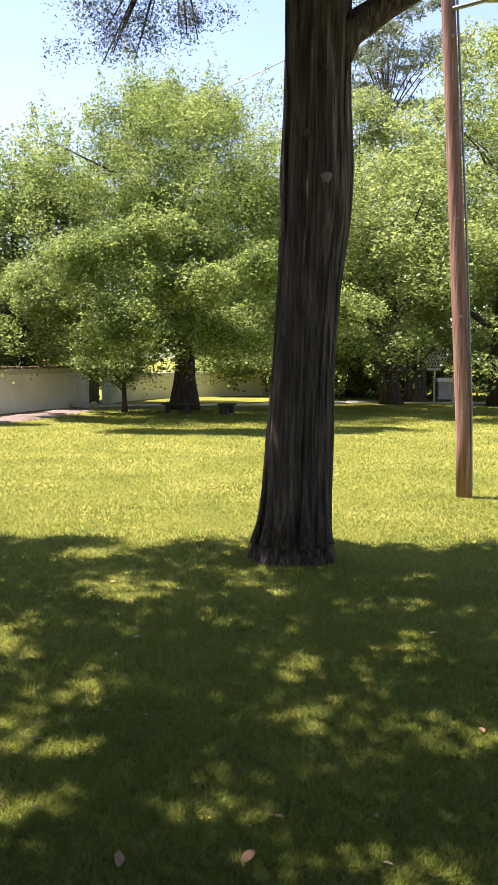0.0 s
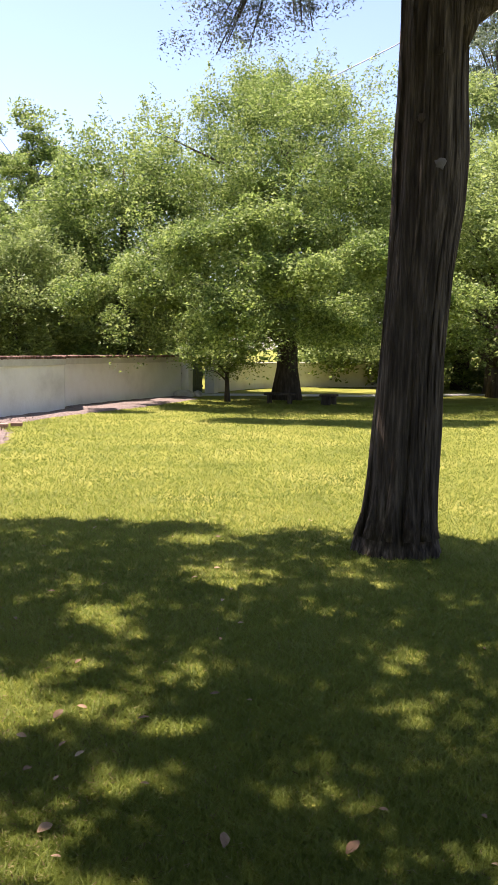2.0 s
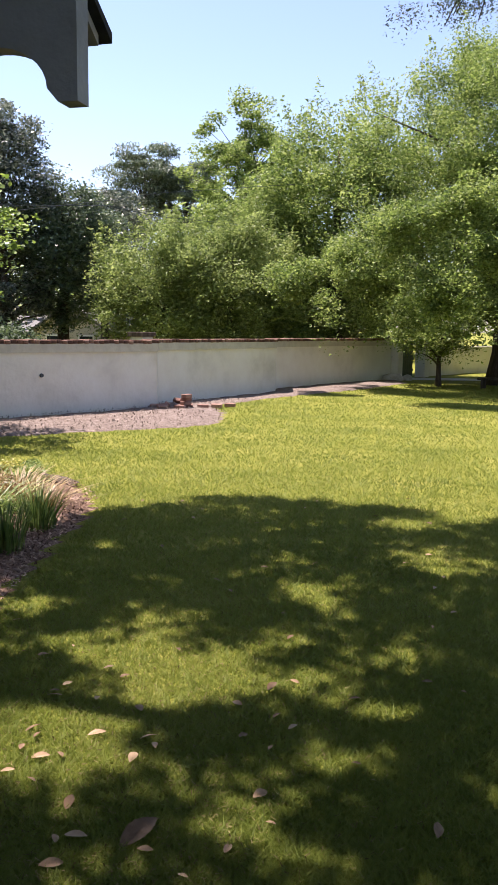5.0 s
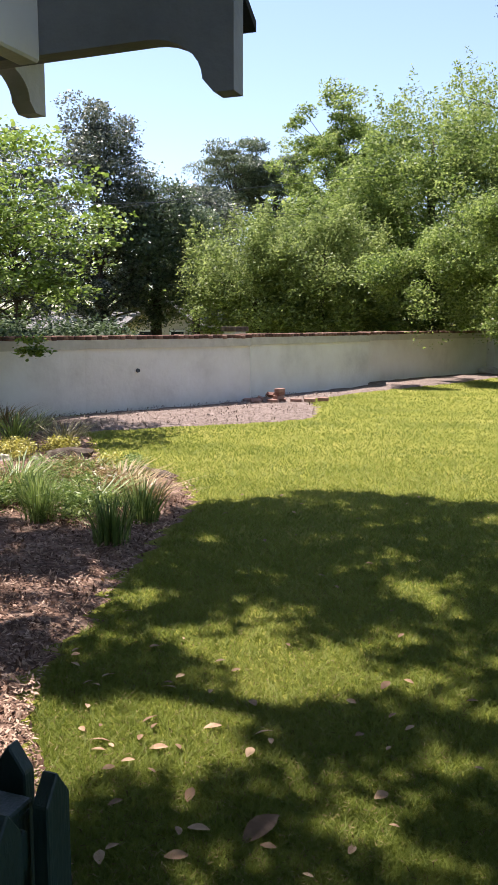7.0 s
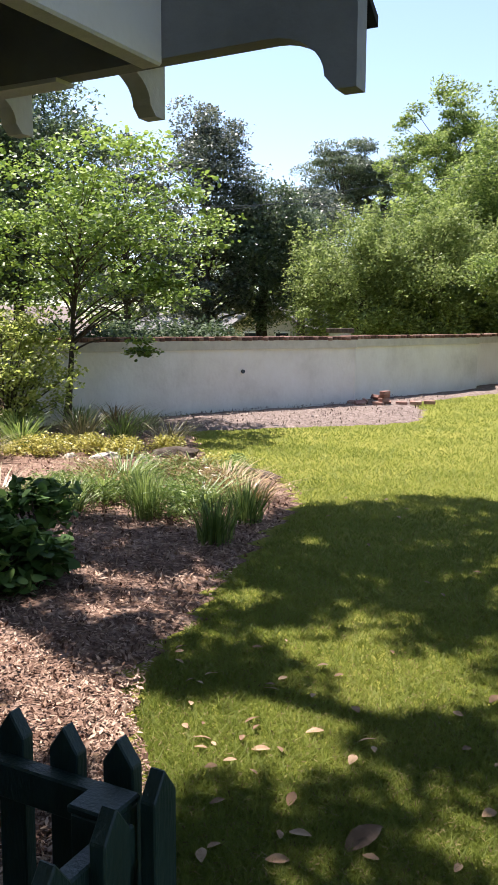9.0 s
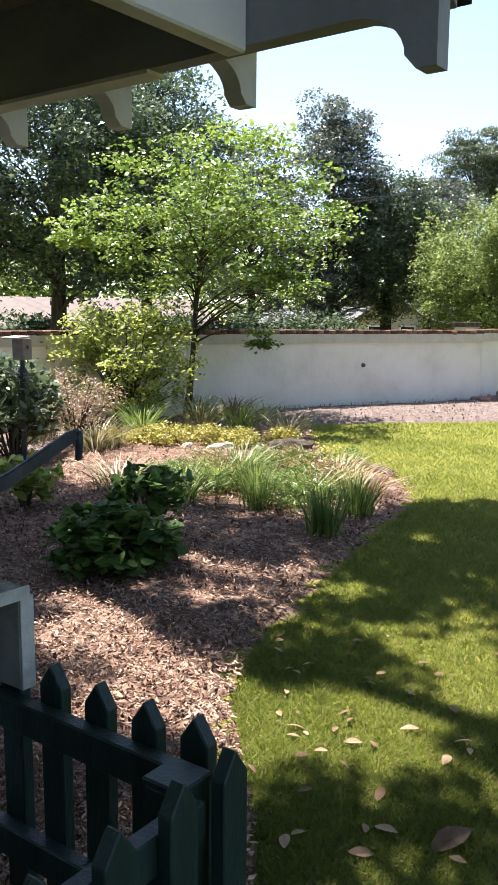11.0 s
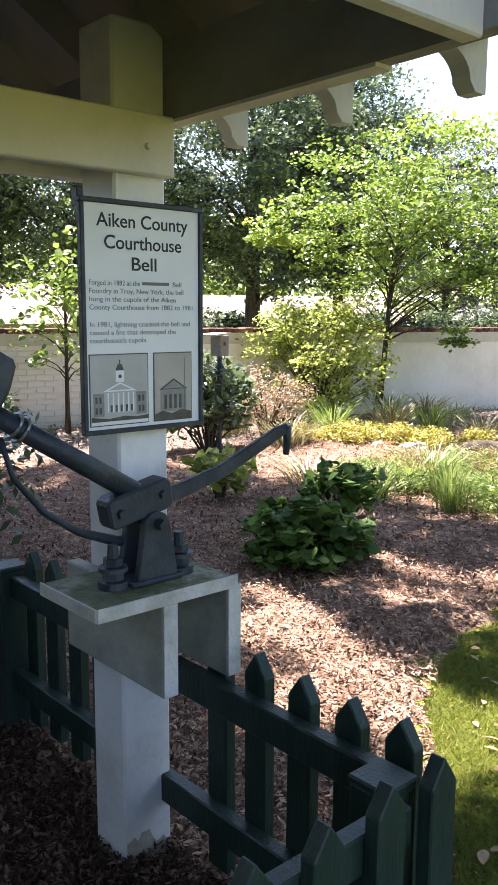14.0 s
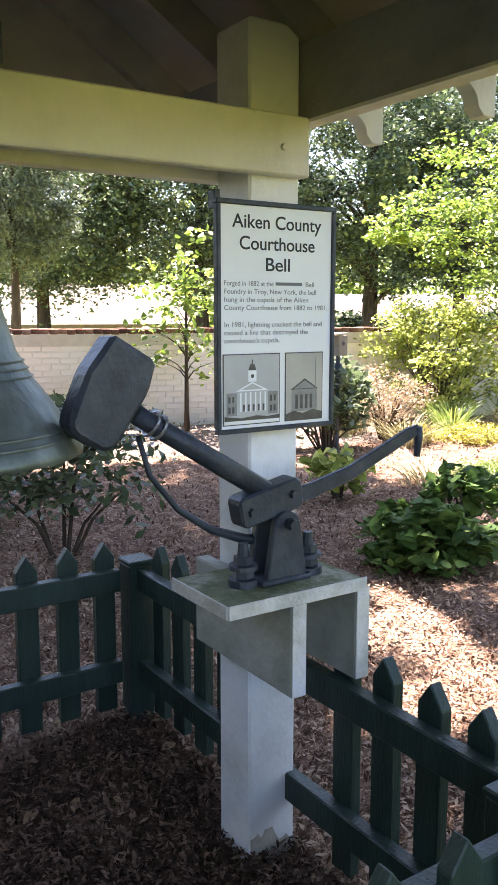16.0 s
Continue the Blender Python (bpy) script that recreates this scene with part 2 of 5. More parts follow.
def prism(points, lo, hi, axis, bevel=0.0):
    """An outline of 2D points swept from lo to hi along axis ('a': points are (b, z); 'b': (a, z); 'z': (a, b))."""
    b = bmesh.new()

    def at(p, s):
        return {"a": (s, p[0], p[1]), "b": (p[0], s, p[1]), "z": (p[0], p[1], s)}[axis]
    v0 = [b.verts.new(at(p, lo)) for p in points]
    v1 = [b.verts.new(at(p, hi)) for p in points]
    b.faces.new(v0)
    b.faces.new(v1[::-1])
    k = len(points)
    for i in range(k):
        b.faces.new((v0[i], v1[i], v1[(i + 1) % k], v0[(i + 1) % k]))
    bmesh.ops.recalc_face_normals(b, faces=b.faces)
    if bevel:
        bmesh.ops.bevel(b, geom=list(b.edges), offset=bevel, segments=1, affect="EDGES")
    return b


def tube(points, radii, sides=8, bm=None, lump=0.0, seed=0, flutes=None):
    """A round, tapering, capped tube through the points; lump roughens its outline, flutes adds buttress ribs."""
    bm = bm or bmesh.new()
    pts = [Vector(p) for p in points]
    rings = []
    side = None
    for i, p in enumerate(pts):
        d = (pts[min(i + 1, len(pts) - 1)] - pts[max(i - 1, 0)]).normalized()
        if side is None:
            side = d.orthogonal().normalized()
        side = (side - d * side.dot(d)).normalized()
        up = d.cross(side)
        ring = []
        for k in range(sides):
            ang = 2 * math.pi * k / sides
            r = radii[i]
            if lump:
                r *= 1 + lump * noise.noise((math.cos(ang) * 1.7 + seed, math.sin(ang) * 1.7, p.z * 0.9 + seed))
            if flutes:
                r *= 1 + flutes * noise.noise((math.cos(ang) * 4.5 + seed, math.sin(ang) * 4.5, p.z * 0.35))
            ring.append(bm.verts.new(p + (side * math.cos(ang) + up * math.sin(ang)) * r))
        rings.append(ring)
    for a, b in zip(rings, rings[1:]):
        for k in range(sides):
            bm.faces.new((a[k], a[(k + 1) % sides], b[(k + 1) % sides], b[k]))
    bm.faces.new(rings[0][::-1])
    bm.faces.new(rings[-1])
    return bm


def lathe(profile, sides=48, bm=None):
    bm = bm or bmesh.new()
    rings = [[bm.verts.new((r * math.cos(2 * math.pi * k / sides), r * math.sin(2 * math.pi * k / sides), z)) for k in range(sides)] for r, z in profile]
    for a, b in zip(rings, rings[1:]):
        for k in range(sides):
            bm.faces.new((a[k], a[(k + 1) % sides], b[(k + 1) % sides], b[k]))
    bmesh.ops.recalc_face_normals(bm, faces=bm.faces)
    return bm


def fast_mesh(name, verts, per):
    """A mesh of separate polygons, each of `per` corners in order."""
    verts = np.ascontiguousarray(verts, dtype=np.float32).reshape(-1, 3)
    n = len(verts) // per
    mesh = bpy.data.meshes.new(name)
    mesh.vertices.add(len(verts))
    mesh.vertices.foreach_set("co", verts.ravel())
    mesh.loops.add(len(verts))
    mesh.loops.foreach_set("vertex_index", np.arange(len(verts), dtype=np.int32))
    mesh.polygons.add(n)
    mesh.polygons.foreach_set("loop_start", np.arange(0, len(verts), per, dtype=np.int32))
    mesh.update(calc_edges=True)
    return mesh


def leaves(rng, centres, sizes, aspect=0.5, up=0.3, oval=False, three=False):
    """A pointed leaf at each centre, turned at random; up: how much they lie flat; three: with three corners, for far trees."""
    n = len(centres)
    d = rng.normal(size=(n, 3))
    d[:, 2] *= 0.6
    d /= np.linalg.norm(d, axis=1)[:, None]
    w = rng.normal(size=(n, 3))
    w[:, 2] += up * 3 * np.sign(w[:, 2])
    s = np.cross(d, w)
    s /= np.linalg.norm(s, axis=1)[:, None] + 1e-9
    k = np.asarray(sizes).reshape(-1, 1)
    mid = centres + d * k * 0.05
    if oval:  # rounded blade, slightly cupped
        nrm = np.cross(d, s)
        rim = [(-0.5, 0.0, 0.0), (-0.3, 0.36, 0.05), (0.0, 0.5, 0.09), (0.3, 0.32, 0.04), (0.52, 0.0, -0.06), (0.3, -0.32, 0.04), (0.0, -0.5, 0.09), (-0.3, -0.36, 0.05)]
        return np.stack([centres + d * k * a + s * k * aspect * b + nrm * k * e for a, b, e in rim], axis=1)
    if three:
        return np.stack([centres - d * k * 0.5, centres + d * k * 0.35 + s * k * aspect * 0.6, centres + d * k * 0.35 - s * k * aspect * 0.6], axis=1)
    v = np.stack([centres - d * k * 0.5, mid + s * k * aspect * 0.5, centres + d * k * 0.5, mid - s * k * aspect * 0.5], axis=1)
    return v


def clumps_in(rng, centre, radii, count, size, hollow=0.35, flat=1.0):
    """Clump centres through an ellipsoid, most of them towards its outside, and their radii."""
    d = rng.normal(size=(count, 3))
    d /= np.linalg.norm(d, axis=1)[:, None]
    r = (hollow + (1 - hollow) * rng.random(count) ** 0.6)[:, None]
    c = np.array(centre) + d * r * np.array(radii)
    return c, size * (0.6 + 0.8 * rng.random(count))


def foliage(rng, c, r, per, leaf, aspect=0.5, flat=0.75, up=0.45, oval=False, three=False):
    """Leaves round clump centres c of radii r."""
    n = len(c) * per
    who = np.repeat(np.arange(len(c)), per)
    d = rng.normal(size=(n, 3))
    d /= np.linalg.norm(d, axis=1)[:, None]
    d[:, 2] = np.where(rng.random(n) < 0.6, np.abs(d[:, 2]), d[:, 2])  # most leaves on the upper side of a clump
    rad = rng.random(n) ** 0.32
    p = c[who] + d * (rad * r[who])[:, None] * np.array([1, 1, flat]) * (0.85 + 0.3 * rng.random(n))[:, None]
    return leaves(rng, p, leaf * (0.6 + 0.8 * rng.random(n)), aspect, up, oval, three)


def tree(name, base, height, crown, leaf_mat, bark, label, seed, trunk=0.25, leaf=0.16, clump=0.8, count=120, per=300, low=0.25,
         lean=(0, 0), aspect=0.5, flat=0.7, group="", category="tree", hollow=0.35, limbs=14, extra=(), oval=False, up=0.45, dome=0.0, sunhole=None, shoots=0):
    """A tapered trunk with limbs that reach clumps of leaves. crown: half-widths in x and y; low: share of the height where it begins.
    extra: further lobes (dx, dy, z, rx, ry, rz, clumps)."""
    rng = np.random.default_rng(seed)
    x, y = base
    ob = empty(name, pose(x, y, 0), label, category, group)
    zc, rz = height * (1 + low) / 2, height * (1 - low) / 2
    c, r = clumps_in(rng, (lean[0], lean[1], zc), (crown[0], crown[1], rz), count, clump, hollow)
    if dome:  # broad below, narrowing upwards, so that each tier of clumps catches the sun
        d = rng.normal(size=(count, 3))
        d /= np.linalg.norm(d, axis=1)[:, None]
        q = rng.random(count) ** 1.25
        w = (hollow + (1 - hollow) * rng.random(count) ** 0.5) * np.sqrt(1 - q ** 2.2) * (1 - 0.28 * q)
        an = rng.uniform(0, 2 * math.pi, count)
        cone = np.stack([lean[0] + np.cos(an) * w * crown[0], lean[1] + np.sin(an) * w * crown[1], height * low + q * height * (1 - low) * 1.02], axis=1)
        c = np.where(rng.random((count, 1)) < dome, cone, c)
    for dx, dy, z, rx, ry, rzz, k in extra:
        c2, r2 = clumps_in(rng, (dx, dy, z), (rx, ry, rzz), k, clump * 0.58, 0.2)
        c, r = np.vstack([c, c2]), np.concatenate([r, r2])
    if leaf > 0.1 and aspect == 0.5:
        leaf, per = leaf * 0.7, int(per * 1.5)
    keep = c[:, 2] > 0.4
    if sunhole:
        keep &= np.hypot(c[:, 0] + 0.38 * c[:, 2] - sunhole[0], c[:, 1] - 0.08 * c[:, 2] - sunhole[1]) > sunhole[2]
    c, r = c[keep], r[keep]
    blades = foliage(rng, c, r, per, leaf, aspect, flat, up, oval, not oval)
    if shoots:  # leafy shoots that reach up and out of the crown
        who = rng.choice(len(c), shoots, p=(c[:, 2] ** 2) / (c[:, 2] ** 2).sum())
        out = c[who] - np.array((lean[0], lean[1], zc))
        out = out / (np.linalg.norm(out, axis=1)[:, None] + 1e-6) * 0.7 + np.array((0, 0, 1.0)) + 0.25 * rng.normal(size=(shoots, 3))
        s, each = rng.random((shoots, 30)), 0.5 * clump * (0.6 + 0.8 * rng.random((shoots, 1)))
        along_s = c[who][:, None, :] + out[:, None, :] * (s * each + r[who][:, None] * 0.5)[:, :, None] + 0.13 * clump * (1.3 - s)[:, :, None] * rng.normal(size=(shoots, 30, 3))
        blades = np.concatenate([blades, leaves(rng, along_s.reshape(-1, 3), leaf * (0.7 + 0.7 * rng.random(shoots * 30)), aspect, up, oval, not oval)])
    link("crown", fast_mesh("crown", blades, 8 if oval else 3), leaf_mat, ob)
    top = Vector((lean[0] * 0.8, lean[1] * 0.8, height * 0.86))
    pts, rad = [], []
    for i in range(9):
        s = i / 8
        pts.append((top.x * s + 0.12 * trunk * 4 * noise.noise((s * 3, seed, 0)), top.y * s + 0.12 * trunk * 4 * noise.noise((seed, s * 3, 5)), top.z * s - (0.05 if i == 0 else 0)))
        rad.append(trunk * (1.35 if i == 0 else 1) * (1 - 0.85 * s))
    part("trunk", tube(pts, rad, 12, lump=0.25, seed=seed), bark, ob, smooth=True)
    bm = bmesh.new()
    for i in rng.choice(len(c), min(limbs, len(c)), replace=False):
        e = Vector(c[i])
        s = min(0.8, max(low * 0.9, (e.z - 0.35 * math.hypot(e.x - lean[0], e.y - lean[1])) / height))
        st = Vector((top.x * s, top.y * s, top.z * s))
        mid = st.lerp(e, 0.5) + Vector((0, 0, 0.12 * (e - st).length))
        w = trunk * (1 - 0.85 * s) * 0.45
        tube([st, st.lerp(mid, 0.5) + Vector((0, 0, 0.03)), mid, e], [w, w * 0.75, w * 0.5, w * 0.15], 6, bm)
    tagged(part("branchwork", bm, bark, ob, smooth=True), kind="stuff")
    return ob


# ---- ground, beds, path ----
def inside(px, py, poly):
    """Which of the points lie in a polygon."""
    hit = np.zeros(len(px), bool)
    for (x0, y0), (x1, y1) in zip(poly, poly[1:] + poly[:1]):
        cross = (y0 > py) != (y1 > py)
        hit ^= cross & (px < (x1 - x0) * (py - y0) / ((y1 - y0) or 1e-9) + x0)
    return hit


bm = bmesh.new()
ring_r = [0, 3, 8, 16, 30, 60, 150, 600, 3000]
rows_g = [[bm.verts.new((r * math.cos(a * math.pi / 24), r * math.sin(a * math.pi / 24), 0)) for a in range(48)] for r in ring_r[1:]]
mid_v = bm.verts.new((0, 0, 0))
for k in range(48):
    bm.faces.new((mid_v, rows_g[0][k], rows_g[0][(k + 1) % 48]))
for ra, rb in zip(rows_g, rows_g[1:]):
    for k in range(48):
        bm.faces.new((ra[k], rb[k], rb[(k + 1) % 48], ra[(k + 1) % 48]))
tagged(part("ground", bm, M_GRASS), "mown sunlit lawn with yellowish dry patches", "lawn", kind="structure")

WALL = [(-10.2, -4.0), (-10.05, 1.2), (-9.8, 4.5), (-9.25, 7.8), (-8.75, 10.2), (-7.62, 13.35), (-7.97, 13.98), (-7.33, 18.2), (-7.72, 19.15), (-6.95, 23.1), (-6.45, 25.0)]
BED = [(-0.75, 1.15), (-1.35, 1.75), (-1.95, 2.2), (-2.28, 2.67), (-2.5, 3.2), (-2.85, 4.0), (-3.15, 4.7), (-3.4, 5.35), (-3.75, 5.95), (-4.35, 6.4), (-5.0, 6.55), (-5.5, 6.75), (-6.1, 7.4), (-7.3, 8.5),
       (-6.6, 9.6), (-5.75, 10.7), (-5.45, 11.5), (-5.9, 12.8), (-6.9, 14.2), (-6.75, 16), (-6.45, 17.6), (-5.9, 20.0), (-5.5, 23.5), (-6.4, 24.95), (-7.0, 23.0), (-7.8, 19.2), (-7.4, 18.2), (-8.0, 13.98), (-7.65, 13.3), (-8.7, 10.2), (-9.2, 7.8),
       (-9.75, 4.5), (-10.0, 1.2), (-10.1, -4), (-0.6, -4), (-0.55, 0.0), (-0.7, 0.6)]
bx, by = np.meshgrid(np.arange(-10.4, 0.2, 0.14), np.arange(-4.2, 25.2, 0.14), indexing="ij")
cell = inside(bx.ravel() + 0.07, by.ravel() + 0.07, BED).reshape(bx.shape)
bm = bmesh.new()
grid = {}


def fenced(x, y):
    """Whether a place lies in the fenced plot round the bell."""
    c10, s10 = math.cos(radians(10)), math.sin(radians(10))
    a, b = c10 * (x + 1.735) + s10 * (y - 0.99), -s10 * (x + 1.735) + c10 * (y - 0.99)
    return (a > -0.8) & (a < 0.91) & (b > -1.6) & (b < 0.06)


def bed_vert(i, j):
    if (i, j) not in grid:
        x, y = bx[i, j], by[i, j]
        rim = min(cell[max(i - 1, 0):i + 1, max(j - 1, 0):j + 1].mean(), 1)
        jig = 0.05 if rim < 1 else 0
        grid[i, j] = bm.verts.new((x + jig * noise.noise((x * 3, y * 3, 1)), y + jig * noise.noise((x * 3, y * 3, 9)), -0.01 if rim < 1 else 0.018 + 0.022 * noise.noise((x * 1.6, y * 1.6, 0)) + 0.012))
    return grid[i, j]


for i in range(bx.shape[0] - 1):
    for j in range(bx.shape[1] - 1):
        if cell[i, j]:
            f = bm.faces.new((bed_vert(i, j), bed_vert(i + 1, j), bed_vert(i + 1, j + 1), bed_vert(i, j + 1)))
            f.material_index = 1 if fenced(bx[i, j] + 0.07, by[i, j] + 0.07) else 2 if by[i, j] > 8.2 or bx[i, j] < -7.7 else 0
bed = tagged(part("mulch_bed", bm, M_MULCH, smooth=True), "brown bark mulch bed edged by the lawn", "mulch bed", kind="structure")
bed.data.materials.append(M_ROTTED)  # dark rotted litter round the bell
bed.data.materials.append(M_OLDCHIPS)  # older chips along the wall


def strip(name, line, width, z, mat, label, category):
    bm = bmesh.new()
    pts = [Vector((x, y, 0)) for x, y in line]
    prev = None
    for i, p in enumerate(pts):
        d = (pts[min(i + 1, len(pts) - 1)] - pts[max(i - 1, 0)]).normalized()
        s = Vector((-d.y, d.x, 0)) * width / 2
        cur = [bm.verts.new(p + s + Vector((0, 0, zz))) for zz in (-0.05, z)] + [bm.verts.new(p - s + Vector((0, 0, zz))) for zz in (z, -0.05)]
        if prev:
            for k in range(3):
                bm.faces.new((prev[k], prev[k + 1], cur[k + 1], cur[k]))
        prev = cur
    bmesh.ops.recalc_face_normals(bm, faces=bm.faces)
    return tagged(part(name, bm, mat), label, category, kind="structure")


strip("path", [(-6.2, 25.6), (-4.5, 26.3), (-3.2, 26.6), (-1.0, 27.2), (1.0, 28.4), (2.6, 29.8)], 0.9, 0.02, M_CONC, "pale concrete garden path across the lawn", "path")
strip("path_2", [(2.4, 29.8), (6.0, 29.6), (10, 27.5), (15, 26)], 0.8, 0.02, M_CONC, "pale concrete path below the trees", "path")


# ---- garden wall ----
def along(line, step, start=0.0):
    """Points every `step` along a line, with their directions."""
    out, left = [], start
    for (x0, y0), (x1, y1) in zip(line, line[1:]):
        ln = math.hypot(x1 - x0, y1 - y0)
        while left <= ln:
            s = left / ln
            out.append((x0 + (x1 - x0) * s, y0 + (y1 - y0) * s, math.degrees(math.atan2(y1 - y0, x1 - x0))))
            left += step
        left -= ln
    return out


def wall(name, line, height, thick, mat, label, parent_kind="structure"):
    bm = bmesh.new()
    pts = [Vector((x, y, 0)) for x, y in line]
    prev = None
    for i, p in enumerate(pts):
        d0 = (pts[i] - pts[max(i - 1, 0)]).normalized() if i else (pts[1] - pts[0]).normalized()
        d1 = (pts[min(i + 1, len(pts) - 1)] - pts[i]).normalized() if i < len(pts) - 1 else d0
        n = (Vector((-d0.y, d0.x, 0)) + Vector((-d1.y, d1.x, 0))).normalized()
        a, b = p, p + n * thick
        cur = [bm.verts.new(a + Vector((0, 0, -0.1))), bm.verts.new(a + Vector((0, 0, height))), bm.verts.new(b + Vector((0, 0, height))), bm.verts.new(b + Vector((0, 0, -0.1)))]
        if prev:
            for k in range(4):
                bm.faces.new((prev[k], prev[(k + 1) % 4], cur[(k + 1) % 4], cur[k]))
        else:
            bm.faces.new(cur)
        prev = cur
    bm.faces.new(prev[::-1])
    bmesh.ops.recalc_face_normals(bm, faces=bm.faces)
    return tagged(part(name, bm, mat), label, "garden wall", kind=parent_kind)


WALL_H = 1.12
wall_west = wall("wall_west", WALL, WALL_H, 0.24, M_WALL, "white painted serpentine brick garden wall with brick coping")
wall_north = wall("wall_north", [(-5.95, 27.3), (-5.2, 30.5), (-4.0, 32.5), (-2.2, 33.4), (0.5, 34.5)], 0.95, 0.24, M_WALL, "white painted garden wall beyond the open gate")
cm = box((-0.048, -0.16, 0), (0.048, 0.16, 0.062), 0.008)
coping_mesh = bpy.data.meshes.new("brick")
cm.to_mesh(coping_mesh)
cm.free()
coping_mesh.materials.append(M_COPING)
rng = np.random.default_rng(5)
for x, y, a in along(WALL, 0.104, 2.4)[:292]:
    ob = new("brick", coping_mesh)
    ob.parent = wall_west
    m = pose(x, y, 0, 0, 0, a) @ pose(0, 0.12, WALL_H + 0.045 + 0.004 * rng.normal(), 0.5 * rng.normal(), 0.8 * rng.normal(), 1.2 * rng.normal())
    ob.matrix_basis = m
wall("coping_bed", WALL, 0.045, 0.30, M_MORTAR, "")
bpy.data.objects["coping_bed"].parent = wall_west
bpy.data.objects["coping_bed"].location = (0.03, -0.01, WALL_H)
for key in ("category", "kind"):
    del bpy.data.objects["coping_bed"][key]
# painted bricks, told apart on the stretch nearest the shelter
pb = box((-0.102, -0.012, -0.031), (0.102, 0.012, 0.031), 0.004)
pbm = bpy.data.meshes.new("brick")
pb.to_mesh(pbm)
pb.free()
pbm.materials.append(M_WALL)
for row in range(15):
    for x, y, a in along([WALL[1], WALL[2], WALL[3]], 0.212, 0.05 + 0.106 * (row % 2))[:20]:
        ob = new("brick", pbm)
        ob.parent = wall_west
        ob.matrix_basis = pose(x, y, 0, 0, 0, a) @ pose(0, -0.002 + 0.0018 * rng.normal(), 0.04 + row * 0.0735, 0, 0, 0.4 * rng.normal())
# gate posts and leaf
for k, (x, y) in enumerate(((-6.38, 25.25), (-5.98, 27.05))):
    gp = empty("gate_pillar", pose(x, y, 0, 0, 0, 80), "white painted brick gate pillar at the wall's end", "pillar", "gate pillars", "")
    part("pillar_shaft", box((-0.17, -0.17, -0.05), (0.17, 0.17, 1.25), 0.01), M_WALL, gp)
    part("pillar_cap", box((-0.2, -0.2, 1.25), (0.2, 0.2, 1.31), 0.01), M_COPING, gp, "brick cap")
gate = empty("garden_gate", pose(-6.3, 25.48, 0, 0, 0, 78), "dark green wooden garden gate standing ajar", "gate")
for k in range(5):
    part("board", box((0.02 + k * 0.17, -0.012, 0.06), (0.18 + k * 0.17, 0.012, 1.1), 0.004), M_GREEN, gate)
for z in (0.25, 0.6, 0.95):
    part("rail", box((0.02, -0.04, z - 0.04), (0.86, -0.013, z + 0.04), 0.004), M_GREEN, gate)
pil = empty("wall_pillar", pose(-8.65, 14.5, 0, 0, 0, 80), "square grey pillar rising behind the wall", "pillar")
part("shaft", box((-0.16, -0.16, -0.05), (0.16, 0.16, 1.27), 0.01), M_BRACKET, pil)
part("pillar_cap", box((-0.2, -0.2, 1.27), (0.2, 0.2, 1.36), 0.01), M_BARK, pil)
anchor = part("wall_anchor", tube([(0, 0, 0), (0.03, 0, 0)], [0.035, 0.03], 8), M_IRON)
anchor.matrix_basis = pose(-8.42, 11.1, 0.66, 0, 0, -18)
tagged(anchor, "small rusty iron anchor in the white wall", "wall anchor")
# loose bricks by the wall
for k, (dx, dy, z, a, tilt) in enumerate(((0, 0, 0.05, 10, 0), (0.02, 0.22, 0.05, 30, 8), (0.05, 0.1, 0.115, 80, 4), (0.06, 0.12, 0.18, 85, 0), (-0.25, -0.2, 0.06, 50, 25), (-0.3, 0.05, 0.08, 120, 30),
                                          (0.3, 0.3, 0.05, 20, 0), (0.45, 0.55, 0.05, 15, 5), (0.6, 0.8, 0.05, 20, 0), (0.1, 0.05, 0.245, 84, 0), (-0.15, 0.2, 0.14, 160, 35), (-0.45, -0.1, 0.05, 10, 10))):
    ob = part("loose_brick", box((-0.1, -0.05, -0.032), (0.1, 0.05, 0.032), 0.006), M_BRICK)
    ob.matrix_basis = pose(-7.1 + dx, 13.3 + dy, z, tilt, 0, a)
    tagged(ob, "loose red brick in a small heap by the wall", "brick", "loose bricks")

# ---- bell shelter ----
SHELTER = pose(-1.735, 0.99, 0, 0, 0, 10)
B2 = -1.52  # second post across the bell
MID = B2 / 2
shelter = empty("bell_shelter", SHELTER, "cream painted timber bell shelter with a shingled gable roof", "shelter")
for b in (0.0, B2):
    part("post", box((-0.07, b - 0.07, -0.1), (0.07, b + 0.07, 2.05), 0.006), M_POSTW, shelter, "white painted square timber post")
for a0, a1 in ((0.071, 0.109), (-0.109, -0.071)):
    part("tie_beam", box((a0, B2 - 0.09, 1.715), (a1, 0.06 + 0.01, 1.847), 0.004), M_TRIM, shelter)
jag = random.Random(4)
part("stain", prism([(-0.066, -0.05), (0.066, -0.05)] + [(0.066 - 0.132 * k / 12, 0.075 + 0.035 * (k / 12) + jag.uniform(-0.022, 0.022)) for k in range(13)], 0.0704, 0.0718, "a"), M_STONE, shelter, "bare stained wood at the post's foot")
part("bolt", tube([(0.109, -0.005, 1.775), (0.118, -0.005, 1.775)], [0.008, 0.007], 8), M_TRIM, shelter)


